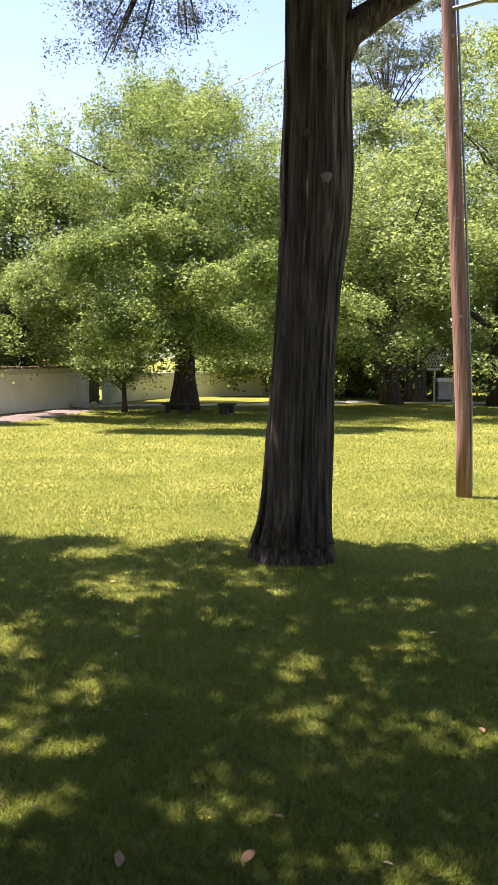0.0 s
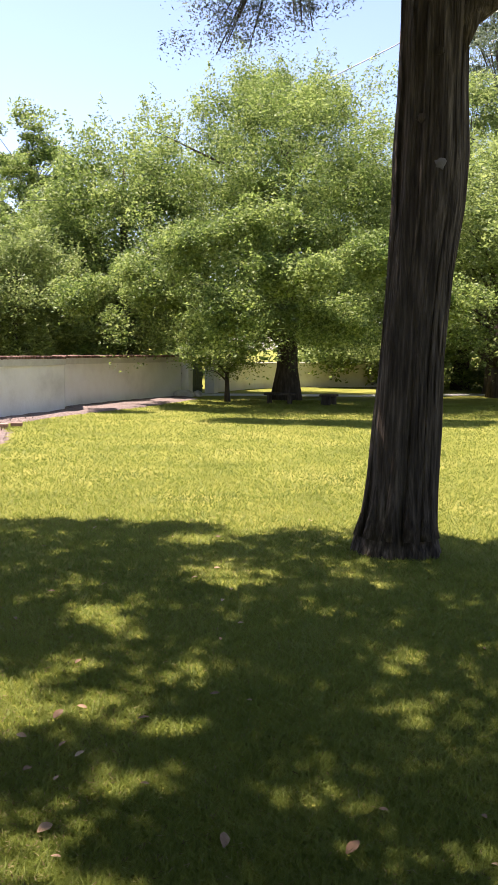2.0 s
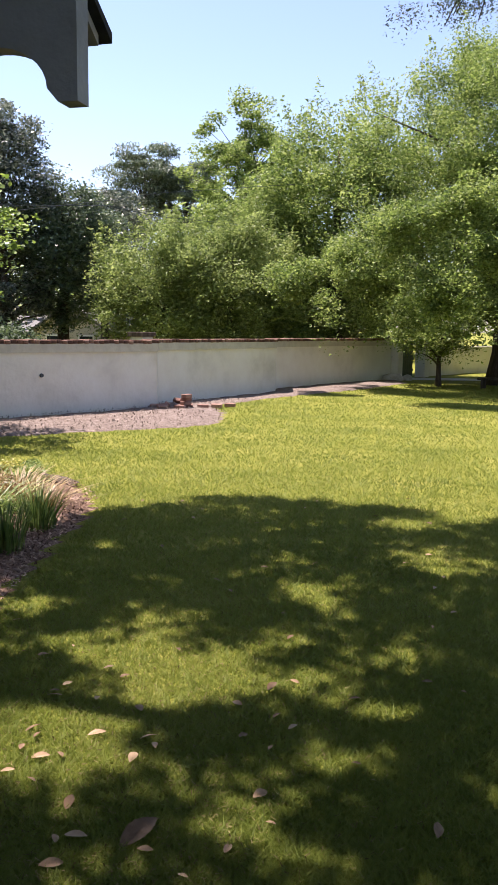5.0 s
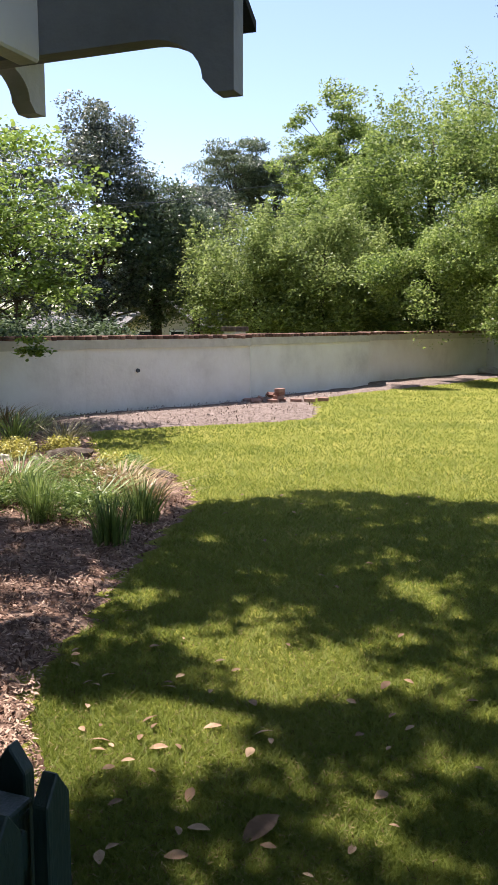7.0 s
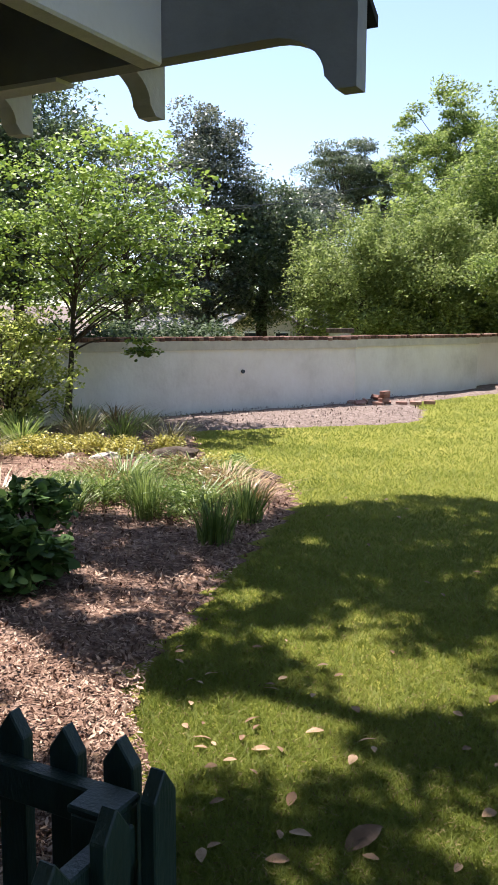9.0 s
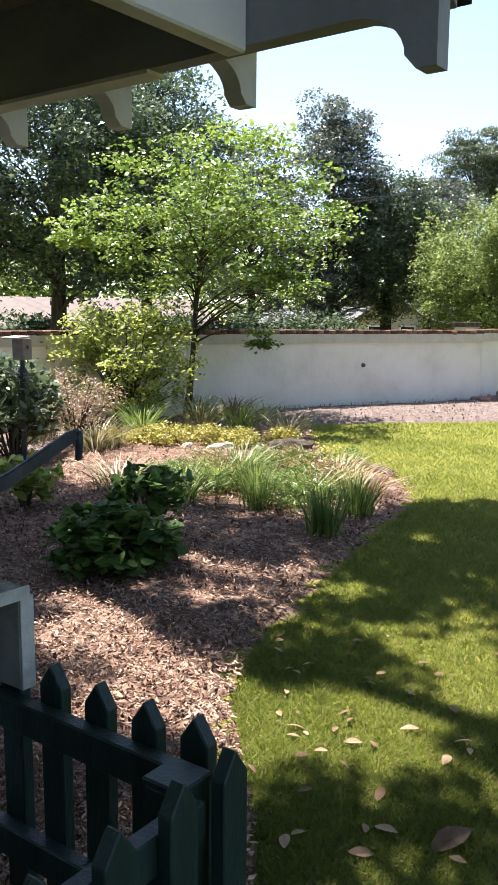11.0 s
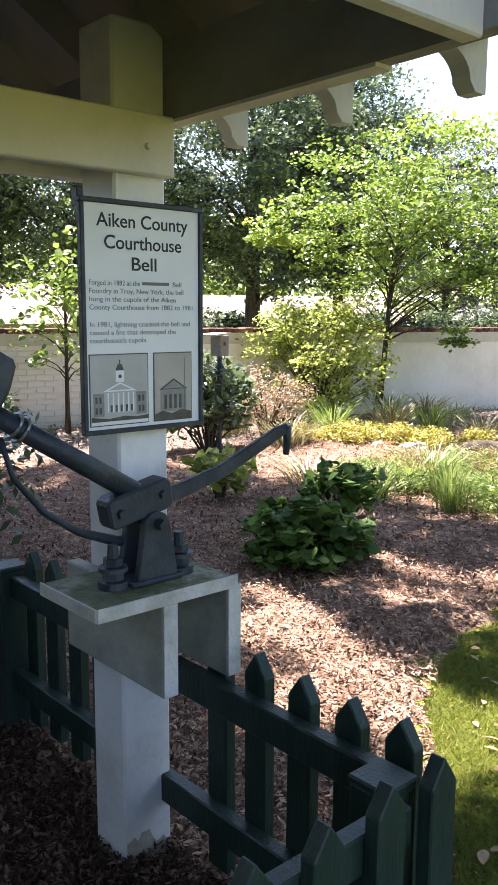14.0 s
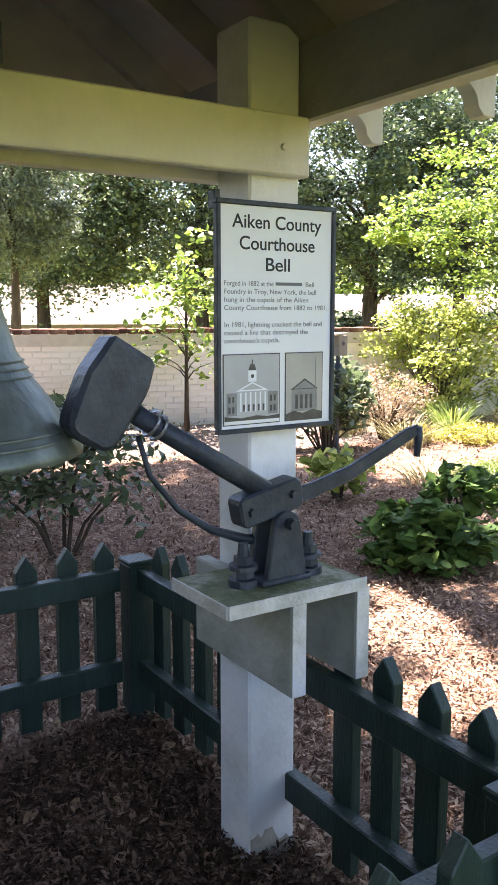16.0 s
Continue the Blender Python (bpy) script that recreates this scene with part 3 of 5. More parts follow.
def scroll(length, tip, body, drop):
    """Outline of a beam end with an S-shaped underside: (along, z) from the beam's body to its plumb-cut tip."""
    pts = [(0.0, body), (0.0, 0.0)]
    s = length - tip
    for i in range(9):
        q = i / 8
        pts.append((s - 0.09 + 0.09 * math.sin(q * math.pi / 2), 0.004 + (0 - drop * 0.8) * (1 - math.cos(q * math.pi / 2))))
    pts += [(s + 0.018, -drop), (length, -drop), (length, body)]
    return pts


# plates carry the roof; their ends are scroll-cut
for b0, b1 in ((0.071, 0.109), (B2 - 0.109, B2 - 0.071)):
    right = scroll(1.243 - 0.75, 0.05, 0.17, 0.08)
    out = [(0.75 + p, 1.844 + z) for p, z in right[1:]]
    mirror = [(-0.72, 2.014), (-0.72, 1.844)]
    # face colour holds the shade; the edging below stays pale
    part("plate", prism(out + mirror, b0, b1, "b"), M_PLATE, shelter, "roof plate greyed for its shade, with a scroll-cut end")
    part("plate_edging", box((-0.7, b0 - 0.004, 1.836), (0.70, b1 + 0.004, 1.8435), 0), M_TRIM, shelter)
# rafter tails
for a in (-0.605, -0.26, 0.09, 0.435, 0.767):
    for sgn, bb in ((1, 0.11), (-1, B2 - 0.11)):
        o = [(bb + sgn * p, 1.885 + z) for p, z in scroll(0.2, 0.05, 0.08, 0.068)]
        part("rafter_tail", prism(o, a - 0.045, a - 0.005, "a"), M_TRIM, shelter)
part("gable_tie", box((-0.649, B2 - 0.1, 1.893), (-0.611, 0.315, 1.975), 0.004), M_TRIM, shelter)
part("gable_tie", box((0.875, B2 - 0.0705, 1.833), (0.915, 0.0705, 2.06), 0.004), M_TRIM, shelter, "deep cream gable tie board")
# roof
PITCH = math.tan(radians(34))
EAVE_B, EAVE_Z = 0.35, 1.952
ridge_z = EAVE_Z + (EAVE_B - MID) * PITCH


def roof_z(b):
    return ridge_z - abs(b - MID) * PITCH


for a in (-0.605, -0.26, 0.09, 0.435, 0.767, 1.1):
    for sgn in (1, -1):
        o = [(MID, ridge_z - 0.02), (MID, ridge_z - 0.14)] + [(MID + sgn * (0.77 + 0.1), roof_z(MID + 0.87) - 0.12), (MID + sgn * (EAVE_B - MID - 0.1), roof_z(EAVE_B - 0.1) - 0.06), (MID + sgn * (EAVE_B - MID - 0.1), roof_z(EAVE_B - 0.1) - 0.02)]
        part("rafter", prism(o, a - 0.044, a - 0.006, "a"), M_SOFFIT, shelter)
for sgn in (1, -1):
    part("roof_deck", prism([(MID, ridge_z - 0.018), (MID + sgn * (EAVE_B - MID), EAVE_Z - 0.018), (MID + sgn * (EAVE_B - MID), EAVE_Z), (MID, ridge_z)], -0.78, 1.15, "a"), M_SOFFIT, shelter, "bare board roof deck")
    n_row = 12
    for k in range(n_row):
        q0, q1 = k / n_row, (k + 1) / n_row + 0.012
        b_lo, b_hi = MID + sgn * (EAVE_B - MID + 0.02) * (1 - q0), MID + sgn * (EAVE_B - MID) * (1 - min(q1, 1))
        z_lo, z_hi = roof_z(b_lo), roof_z(b_hi)
        part("shingle_course", prism([(b_lo, z_lo + 0.004), (b_lo, z_lo + 0.022), (b_hi, z_hi + 0.012), (b_hi, z_hi + 0.002)], -0.8, 1.168, "a"), M_SHINGLE, shelter, "dark asphalt shingles" if k == 0 else "")
# infills added to keep light out of the roof; the near one is unseen
for a in (-0.66, 0.768):
    part("gable_panel", prism([(EAVE_B - 0.12, 1.976), (MID, ridge_z - 0.03), (2 * MID - EAVE_B + 0.12, 1.976)], a, a + 0.012, "a"), M_SOFFIT, shelter, "gable infill added to darken the roof space")
# ridge beam that carries the bell yoke
part("ridge_beam", box((-0.7, MID - 0.02, ridge_z - 0.2), (1.1, MID + 0.02, ridge_z - 0.03), 0.004), M_TRIM, shelter)

# bell
bell = empty("bell", SHELTER @ pose(0, MID - 0.025, 1.14), "large patinated bronze bell hanging in the shelter", "bell")
R = 0.308
prof = [(0.001, 0.56), (0.08, 0.555), (0.12, 0.53), (0.14, 0.48), (0.152, 0.4), (0.162, 0.28), (0.185, 0.2), (0.215, 0.145), (0.25, 0.1), (0.276, 0.06), (R - 0.012, 0.03), (R, 0.012), (R, 0.0), (R - 0.02, -0.004),
        (R - 0.05, 0.02), (0.22, 0.09), (0.15, 0.2), (0.12, 0.45), (0.08, 0.5), (0.001, 0.51)]
part("bell_body", lathe(prof, 64), M_BELL, bell, smooth=True)
for z, r in ((0.15, 0.212), (0.165, 0.204), (0.18, 0.196), (0.05, 0.284), (0.035, 0.295)):
    part("moulding", lathe([(r - 0.002, z - 0.004), (r + 0.005, z), (r - 0.002, z + 0.004)], 64), M_BELL, bell, smooth=True)
part("headstock", box((-0.42, -0.06, 0.62), (0.42, 0.06, 0.7), 0.012), M_IRON, bell, "dark iron headstock")
part("clapper", tube([(0, 0, 0.55), (0, 0, 0.1), (0, 0, 0.04), (0, 0, -0.02)], [0.015, 0.02, 0.045, 0.02], 12), M_IRON, bell, smooth=True)
for a in (-0.48, 0.48):
    part("hanger", box((a * 0.8 - 0.02, -0.03, 0.705), (a * 0.8 + 0.02, 0.03, 1.285), 0.004), M_IRON, bell)

# shelf bracketed to the post
shelf = empty("bracket_shelf", SHELTER, "weathered white wooden shelf bracketed to the post", "shelf")
part("shelf_top", box((0.072, -0.276, 0.797), (0.306, 0.086, 0.82), 0.004), M_SHELFTOP, shelf, "mossy weathered board")
part("shelf_edge", box((0.3065, -0.279, 0.793), (0.312, 0.09, 0.823), 0.002), M_SHELF, shelf)
part("shelf_edge", box((0.072, -0.282, 0.793), (0.3065, -0.2765, 0.823), 0.002), M_SHELF, shelf)
for b in (-0.11, 0.071):
    # boards are mottled grey-green, their ends the paler shelf colour
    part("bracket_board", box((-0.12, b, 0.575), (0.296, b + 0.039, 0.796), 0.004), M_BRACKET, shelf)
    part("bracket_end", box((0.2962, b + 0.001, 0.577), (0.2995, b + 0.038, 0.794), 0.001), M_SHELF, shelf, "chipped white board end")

# striker on the shelf
striker = empty("bell_striker", SHELTER @ pose(0.2, 0, 0.8205), "blue-black cast iron bell hammer on a pivot stand", "bell hammer")


def rel(b, z):
    return (0.0, b, z - 0.8205)


part("base_plate", box((-0.05, -0.15, 0), (0.045, -0.015, 0.013), 0.005), M_IRON, striker)
for a0 in (-0.045, 0.022):
    o = [(-0.135, 0.012), (-0.028, 0.012)] + [(-0.082 + 0.036 * math.cos(k * math.pi / 8 + 0.1), 0.126 + 0.036 * math.sin(k * math.pi / 8 + 0.1)) for k in range(9)]
    part("stand_cheek", prism(o, a0, a0 + 0.02, "a", 0.003), M_IRON, striker)
part("pivot_pin", tube([(-0.06, -0.08, 0.135), (0.056, -0.08, 0.135)], [0.013, 0.013], 12), M_IRON, striker)
for b in (-0.172, 0.005):
    bt = part("anchor_bolt", tube([(0, b, 0.0), (0, b, 0.062), (0, b, 0.095)], [0.014, 0.014, 0.011], 10), M_IRON, striker)
    for z0, z1, rr in ((0.0, 0.016, 0.034), (0.018, 0.036, 0.024), (0.038, 0.047, 0.033), (0.049, 0.066, 0.022)):
        part("washer" if rr > 0.03 else "nut", tube([(0, b, z0), (0, b, z1)], [rr, rr * 0.96], 16 if rr > 0.03 else 6), M_IRON, bt)
yoke = part("yoke", prism([(-0.2, 0.19), (-0.192, 0.2), (-0.048, 0.232), (-0.036, 0.224), (-0.028, 0.172), (-0.036, 0.162), (-0.18, 0.132), (-0.19, 0.14)], -0.024, 0.03, "a", 0.005), M_IRON, striker)
for b, z in ((-0.168, 0.168), (-0.06, 0.196)):
    part("bolt_head", tube([(0.03, b, z), (0.04, b, z)], [0.011, 0.01], 6), M_IRON, yoke)
part("bolt_head", tube([(0.056, -0.08, 0.135), (0.066, -0.08, 0.135)], [0.014, 0.013], 6), M_IRON, striker)
arm_a, arm_b = Vector(rel(-0.1, 1.015)), Vector(rel(-0.425, 1.215))
part("hammer_arm", tube([arm_a, arm_a.lerp(arm_b, 0.5), arm_b], [0.024, 0.022, 0.02], 12), M_IRON, striker, smooth=True)
ax = (arm_b - arm_a).normalized()
cross = Vector((1, 0, 0)).cross(ax).normalized()
hm = Matrix((( *Vector((1, 0, 0)),), (*ax,), (*cross,))).transposed().to_4x4()
hm.translation = arm_b + ax * 0.066
outline = [(0.073, -0.117), (-0.042, -0.117), (-0.059, -0.049), (-0.055, 0.03), (-0.053, 0.085), (-0.043, 0.108), (-0.025, 0.118), (0.037, 0.117), (0.057, 0.11), (0.068, 0.093), (0.084, -0.018)]
head = prism([(p * 0.92 - 0.004, q * 0.87 - 0.004) for p, q in outline], -0.034, 0.034, "a", 0.009)
bmesh.ops.transform(head, matrix=hm, verts=head.verts)
part("hammer_head", head, M_IRON, striker, "heavy blocky iron hammer head")
for s in (0.03, 0.012):
    ringp = []
    for k in range(17):
        an = 2 * math.pi * k / 16
        ringp.append(arm_b - ax * (0.03 + s) + (Vector((1, 0, 0)) * math.cos(an) + cross * math.sin(an)) * 0.026)
    part("wire_band", tube(ringp, [0.004] * 17, 6), M_STEEL, striker)
lev = [rel(-0.06, 1.0), rel(0.02, 1.012), rel(0.128, 1.04), rel(0.23, 1.082), rel(0.31, 1.116), rel(0.345, 1.128)]
wide = (0.019, 0.018, 0.017, 0.016, 0.0155, 0.011)
part("pull_lever", prism([(p[1] + 0.25 * w, p[2] - w) for p, w in zip(lev, wide)] + [(p[1] - 0.25 * w, p[2] + w) for p, w in reversed(list(zip(lev, wide)))], -0.007, 0.007, "a", 0.003), M_IRON, striker, "flat iron pull bar")
part("lever_hook", tube([rel(0.342, 1.132), rel(0.347, 1.1), rel(0.343, 1.058)], [0.013, 0.011, 0.008], 8), M_IRON, striker, smooth=True)
cab = [rel(-0.4, 1.165), rel(-0.375, 1.08), rel(-0.31, 1.0), rel(-0.23, 0.945), rel(-0.14, 0.91), rel(-0.08, 0.9)]
part("spring_strap", tube([(x - 0.04, y, z) for x, y, z in cab], [0.006, 0.0065, 0.007, 0.009, 0.012, 0.012], 8), M_IRON, striker, "curved rusty iron strap", smooth=True)

# sign
sign = empty("information_sign", SHELTER @ pose(0.118, -0.027, 1.398), "white framed information sign screwed to the post", "sign")
W2, H2 = 0.163, 0.254
part("panel", box((-0.006, -W2 + 0.008, -H2 + 0.008), (0.003, W2 - 0.008, H2 - 0.008), 0), M_PANEL, sign, "white printed panel")
for lo, hi in (((-W2, -H2), (W2, -H2 + 0.011)), ((-W2, H2 - 0.011), (W2, H2)), ((-W2, -H2 + 0.0112), (-W2 + 0.011, H2 - 0.0112)), ((W2 - 0.011, -H2 + 0.0112), (W2, H2 - 0.0112))):
    part("frame_bar", box((-0.008, lo[0], lo[1]), (0.009, hi[0], hi[1]), 0.002), M_IRON, sign, "black metal frame")
# small black block just behind the panel's upper left corner
part("corner_piece", box((-0.035, -W2 + 0.004, H2 - 0.02), (-0.0085, -W2 + 0.02, H2 + 0.02), 0.002), M_IRON, sign, "small black piece behind the sign's upper corner")
UPRIGHT = Matrix(((0, 0, 1, 0), (1, 0, 0, 0), (0, 1, 0, 0), (0, 0, 0, 1)))


def words(text, size, b, z, align="LEFT", width=None, weight=0.0, name="lettering"):
    """Raised flat lettering on the sign; width squeezes the line to its true length."""
    cu = bpy.data.curves.new(name, "FONT")
    cu.body, cu.size, cu.align_x, cu.extrude, cu.offset = text, size, align, 0.0002, weight
    tmp = bpy.data.objects.new("tmp", cu)
    scene.collection.objects.link(tmp)
    bpy.context.view_layer.update()
    mesh = bpy.data.meshes.new_from_object(tmp.evaluated_get(bpy.context.evaluated_depsgraph_get()))
    k = width / tmp.dimensions.x if width else 1.0
    bpy.data.objects.remove(tmp)
    mesh.transform(Matrix.Translation((0.0038, b, z)) @ UPRIGHT @ Matrix.Diagonal((k, 1, 1, 1)))
    return link(name, mesh, M_INK if size > 0.03 else M_INK2, sign)


for text, z, w in (("Aiken County", 0.196, 0.243), ("Courthouse", 0.15, 0.205), ("Bell", 0.105, 0.066)):
    words(text, 0.041, 0.0, z, "CENTER", w, 0.0004)
words("Forged in 1882 at the", 0.0155, -0.143, 0.0715, width=0.13)
words("Bell", 0.0155, 0.077, 0.0715, width=0.024)
part("lettering", box((0.0032, -0.006, 0.0735), (0.0038, 0.068, 0.0805), 0), M_INK2, sign)
for text, z, w in (("Foundry in Troy, New York, the bell", 0.054, 0.25), ("hung in the cupola of the Aiken", 0.0365, 0.228), ("County Courthouse from 1882 to 1981.", 0.019, 0.283),
                   ("In 1981, lightning cracked the bell and", -0.018, 0.268), ("caused a fire that destroyed the", -0.0355, 0.228), ("courthouse's cupola.", -0.053, 0.148)):
    words(text, 0.0155, -0.143, z, width=w)


def flat(name, pts, depth, mat):
    return part(name, prism(pts, depth, depth + 0.0006, "a"), mat, sign)


def rect(b0, z0, b1, z1):
    return [(b0, z0), (b1, z0), (b1, z1), (b0, z1)]


P = 0.0032
flat("picture_border", rect(-0.147, -0.236, 0.007, -0.077), P, M_PHDARK)
flat("picture_border", rect(0.021, -0.236, 0.131, -0.077), P, M_PHDARK)
flat("photograph", rect(-0.1445, -0.2335, 0.0045, -0.0795), P + 0.001, M_PHOTO)
flat("photograph", rect(0.0235, -0.2335, 0.1285, -0.0795), P + 0.001, M_PHOTO2)
Q = P + 0.002
flat("printed_building", rect(-0.138, -0.214, 0.0, -0.163), Q, M_PHMID)
flat("printed_building", rect(-0.112, -0.214, -0.028, -0.16), Q + 0.0007, M_PHOTO)
flat("printed_building", [(-0.114, -0.16), (-0.026, -0.16), (-0.07, -0.14)], Q, M_PANEL)
flat("printed_building", [(-0.1, -0.157), (-0.04, -0.157), (-0.07, -0.1435)], Q + 0.0007, M_PHOTO)
flat("printed_building", rect(-0.081, -0.1395, -0.059, -0.114), Q, M_PANEL)
flat("printed_building", [(-0.081, -0.1138), (-0.059, -0.1138), (-0.065, -0.1), (-0.075, -0.1)], Q, M_PHDARK)
flat("printed_building", rect(-0.0715, -0.0998, -0.0685, -0.09), Q, M_PHDARK)
flat("printed_building", [(-0.07 + 0.0045 * math.cos(k), -0.127 + 0.0045 * math.sin(k)) for k in (0, 0.8, 1.6, 2.4, 3.1, 3.9, 4.7, 5.5)], Q + 0.0007, M_PHDARK)
for k in range(6):
    b = -0.104 + k * 0.0132
    flat("printed_building", rect(b, -0.206, b + 0.004, -0.163), Q + 0.0014, M_PANEL)
for b in (-0.096, -0.083, -0.07, -0.056, -0.043):
    flat("printed_building", rect(b, -0.205, b + 0.005, -0.19), Q + 0.0014, M_PHDARK)
for b in (-0.134, -0.124, -0.022, -0.012):
    for z in (-0.208, -0.185):
        flat("printed_building", rect(b, z, b + 0.005, z + 0.014), Q + 0.0014, M_PHDARK)
flat("printed_building", rect(-0.1445, -0.2335, 0.0045, -0.226), Q, M_PANEL)
flat("printed_building", [(-0.1445, -0.2255), (0.0045, -0.2255), (0.0045, -0.216), (-0.03, -0.219), (-0.06, -0.2155), (-0.1, -0.22), (-0.1445, -0.2145)], Q + 0.0021, M_PHDARK)
flat("printed_building", rect(0.04, -0.214, 0.113, -0.163), Q, M_PHMID)
flat("printed_building", [(0.036, -0.163), (0.117, -0.163), (0.077, -0.138)], Q, M_PHDARK)
flat("printed_building", [(0.046, -0.161), (0.107, -0.161), (0.077, -0.1425)], Q + 0.0007, M_PHMID)
for b in (0.05, 0.064, 0.078, 0.092):
    flat("printed_building", rect(b, -0.208, b + 0.007, -0.175), Q + 0.0007, M_PHDARK)
flat("printed_building", rect(0.108, -0.214, 0.1095, -0.09), Q + 0.0007, M_PHMID)
flat("printed_building", [(0.0235, -0.2335), (0.1285, -0.2335), (0.1285, -0.218), (0.1, -0.211), (0.07, -0.219), (0.045, -0.212), (0.0235, -0.219)], Q + 0.0014, M_PHDARK)


# ---- picket fence round the bell ----
def picket(height=0.592, w=0.07, t=0.032):
    return prism([(-w / 2, 0), (w / 2, 0), (w / 2, height - 0.05), (0, height), (-w / 2, height - 0.05)], -t / 2, t / 2, "b", 0.003)


pm = bpy.data.meshes.new("picket")
_b = picket()
_b.to_mesh(pm)
_b.free()
pm.materials.append(M_GREEN)
F_A0, F_A1, F_B0, F_B1 = -0.82, 0.872, 0.06, -1.60


def fence_run(name, start, end, offs, outside, label):
    """Pickets on the outer side of two rails. start, end: (a, b) in the shelter's frame."""
    d = Vector((end[0] - start[0], end[1] - start[1], 0))
    ln = d.length
    ang = math.degrees(math.atan2(d.y, d.x))
    ob = empty(name, SHELTER @ pose(start[0], start[1], 0, 0, 0, ang), label, "fence", "bell enclosure fence")
    for z0, z1 in ((0.49, 0.565), (0.17, 0.245)):
        part("rail", box((0.045, -0.02, z0), (ln - 0.045, 0.02, z1), 0.004), M_GREEN, ob)
    for i, o in enumerate(offs):
        p = new("picket", pm)
        p.parent = ob
        p.matrix_basis = pose(o, outside * 0.037, 0.06 + 0.004 * math.sin(i * 2.3), 0, 0.5 * math.sin(i * 1.7), 180 if i % 2 else 0)
    return ob


def offsets(first, step, last):
    out = []
    while first < last:
        out.append(first)
        first += step
    return out


fence_run("picket_fence", (F_A0, F_B0), (F_A1, F_B0), [o for o in offsets(0.11, 0.1365, 1.68) if not 0.66 < o < 0.93], 1, "dark green wooden picket fence behind the post")
fence_run("picket_fence", (F_A1, F_B0 - 0.02), (F_A1, F_B1), offsets(0.0, 0.145, 1.55), 1, "dark green wooden picket fence beside the lawn")
fence_run("picket_fence", (F_A0, F_B0 - 0.02), (F_A0, F_B1), offsets(0.085, 0.134, 1.55), -1, "dark green wooden picket fence along the mulch bed")
for a, b in ((F_A0, F_B0), (F_A1 - 0.05, F_B0 - 0.062), (F_A0, F_B1), (F_A1, F_B1)):
    fp = empty("fence_post", SHELTER @ pose(a, b, 0), "dark green square fence corner post", "fence post", "fence corner posts")
    part("shaft", box((-0.043, -0.043, -0.1), (0.043, 0.043, 0.575), 0.004), M_GREEN, fp)
    part("post_cap", box((-0.047, -0.047, 0.5755), (0.047, 0.047, 0.592), 0.004), M_GREEN, fp)


# ---- tree canopy over the shelter ----
# where the two trees' shade lies on the ground, and the sun flecks within it: (x, y, half-length, half-width, turn)
SHADE = [(-6.9, 3.2), (-6.41, 3.7), (-5.59, 4.25), (-4.7, 4.2), (-3.96, 4.25), (-3.5, 4.5), (-3.35, 4.8), (-3.45, 5.3), (-3.33, 6.1), (-2.83, 6.55), (-2.13, 6.75), (-1.49, 6.88), (-1.2, 6.65), (-0.96, 6.35), (-0.73, 6.7),
         (-0.12, 7.0), (0.6, 6.8), (1.2, 6.7), (1.72, 7.1), (4.0, 7.3), (6.0, 5.0), (6.0, -3.2), (-7.0, -3.2), (-7.2, 2.5)]
FLECKS = [(-1.33, 4.45, 0.3, 0.17, 25), (-0.8, 5.3, 0.34, 0.15, 10), (-1.2, 6.3, 0.2, 0.22, 0), (-2.1, 3.2, 0.42, 0.17, 22), (-1.66, 3.55, 0.15, 0.1, 28), (-1.18, 3.64, 0.24, 0.12, 25), (-1.22, 3.1, 0.56, 0.19, 26),
          (-0.8, 3.75, 0.2, 0.1, 10), (-0.52, 3.19, 0.24, 0.12, 15), (-1.95, 2.38, 0.34, 0.2, 20), (-1.5, 2.5, 0.3, 0.12, 15), (-1.25, 2.3, 0.2, 0.1, 27), (-0.95, 2.55, 0.1, 0.07, 27), (-0.74, 2.37, 0.14, 0.09, 20), (0.37, 4.13, 0.2, 0.15, 5), (0.89, 4.43, 0.18, 0.11, 5),
          (0.8, 3.9, 0.12, 0.1, 0), (0.45, 3.4, 0.1, 0.05, 0), (0.82, 2.6, 0.08, 0.14, 0), (-3.75, 2.95, 0.14, 0.1, 0), (0.35, 5.36, 0.5, 0.1, 0), (1.45, 6.95, 0.34, 0.2, 5), (-2.79, 3.0, 0.36, 0.17, 45), (-2.75, 2.28, 0.56, 0.32, 30), (-2.25, 2.2, 0.34, 0.3, 40), (-2.2, 1.85, 0.4, 0.2, 40), (-1.6, 2.1, 0.26, 0.2, 40), (-1.2, 2.0, 0.12, 0.08, 20), (-0.9, 1.85, 0.14, 0.08, 20), (-1.45, 1.75, 0.16, 0.1, 30)]


def in_fleck(x, y):
    if -3.5 < x < -0.6 and abs(y - 2.55 - 0.1 * (x + 3.2)) < 0.11:  # below the long limb
        return False
    for fx, fy, fl, fw, turn in FLECKS:
        c, s = math.cos(radians(turn)), math.sin(radians(turn))
        u, w = c * (x - fx) + s * (y - fy), -s * (x - fx) + c * (y - fy)
        if (u / (fl + 0.03)) ** 2 + (w / (fw + 0.03)) ** 2 < 1 + 0.5 * noise.noise((x * 5, y * 5, 2)):
            return True
    return False


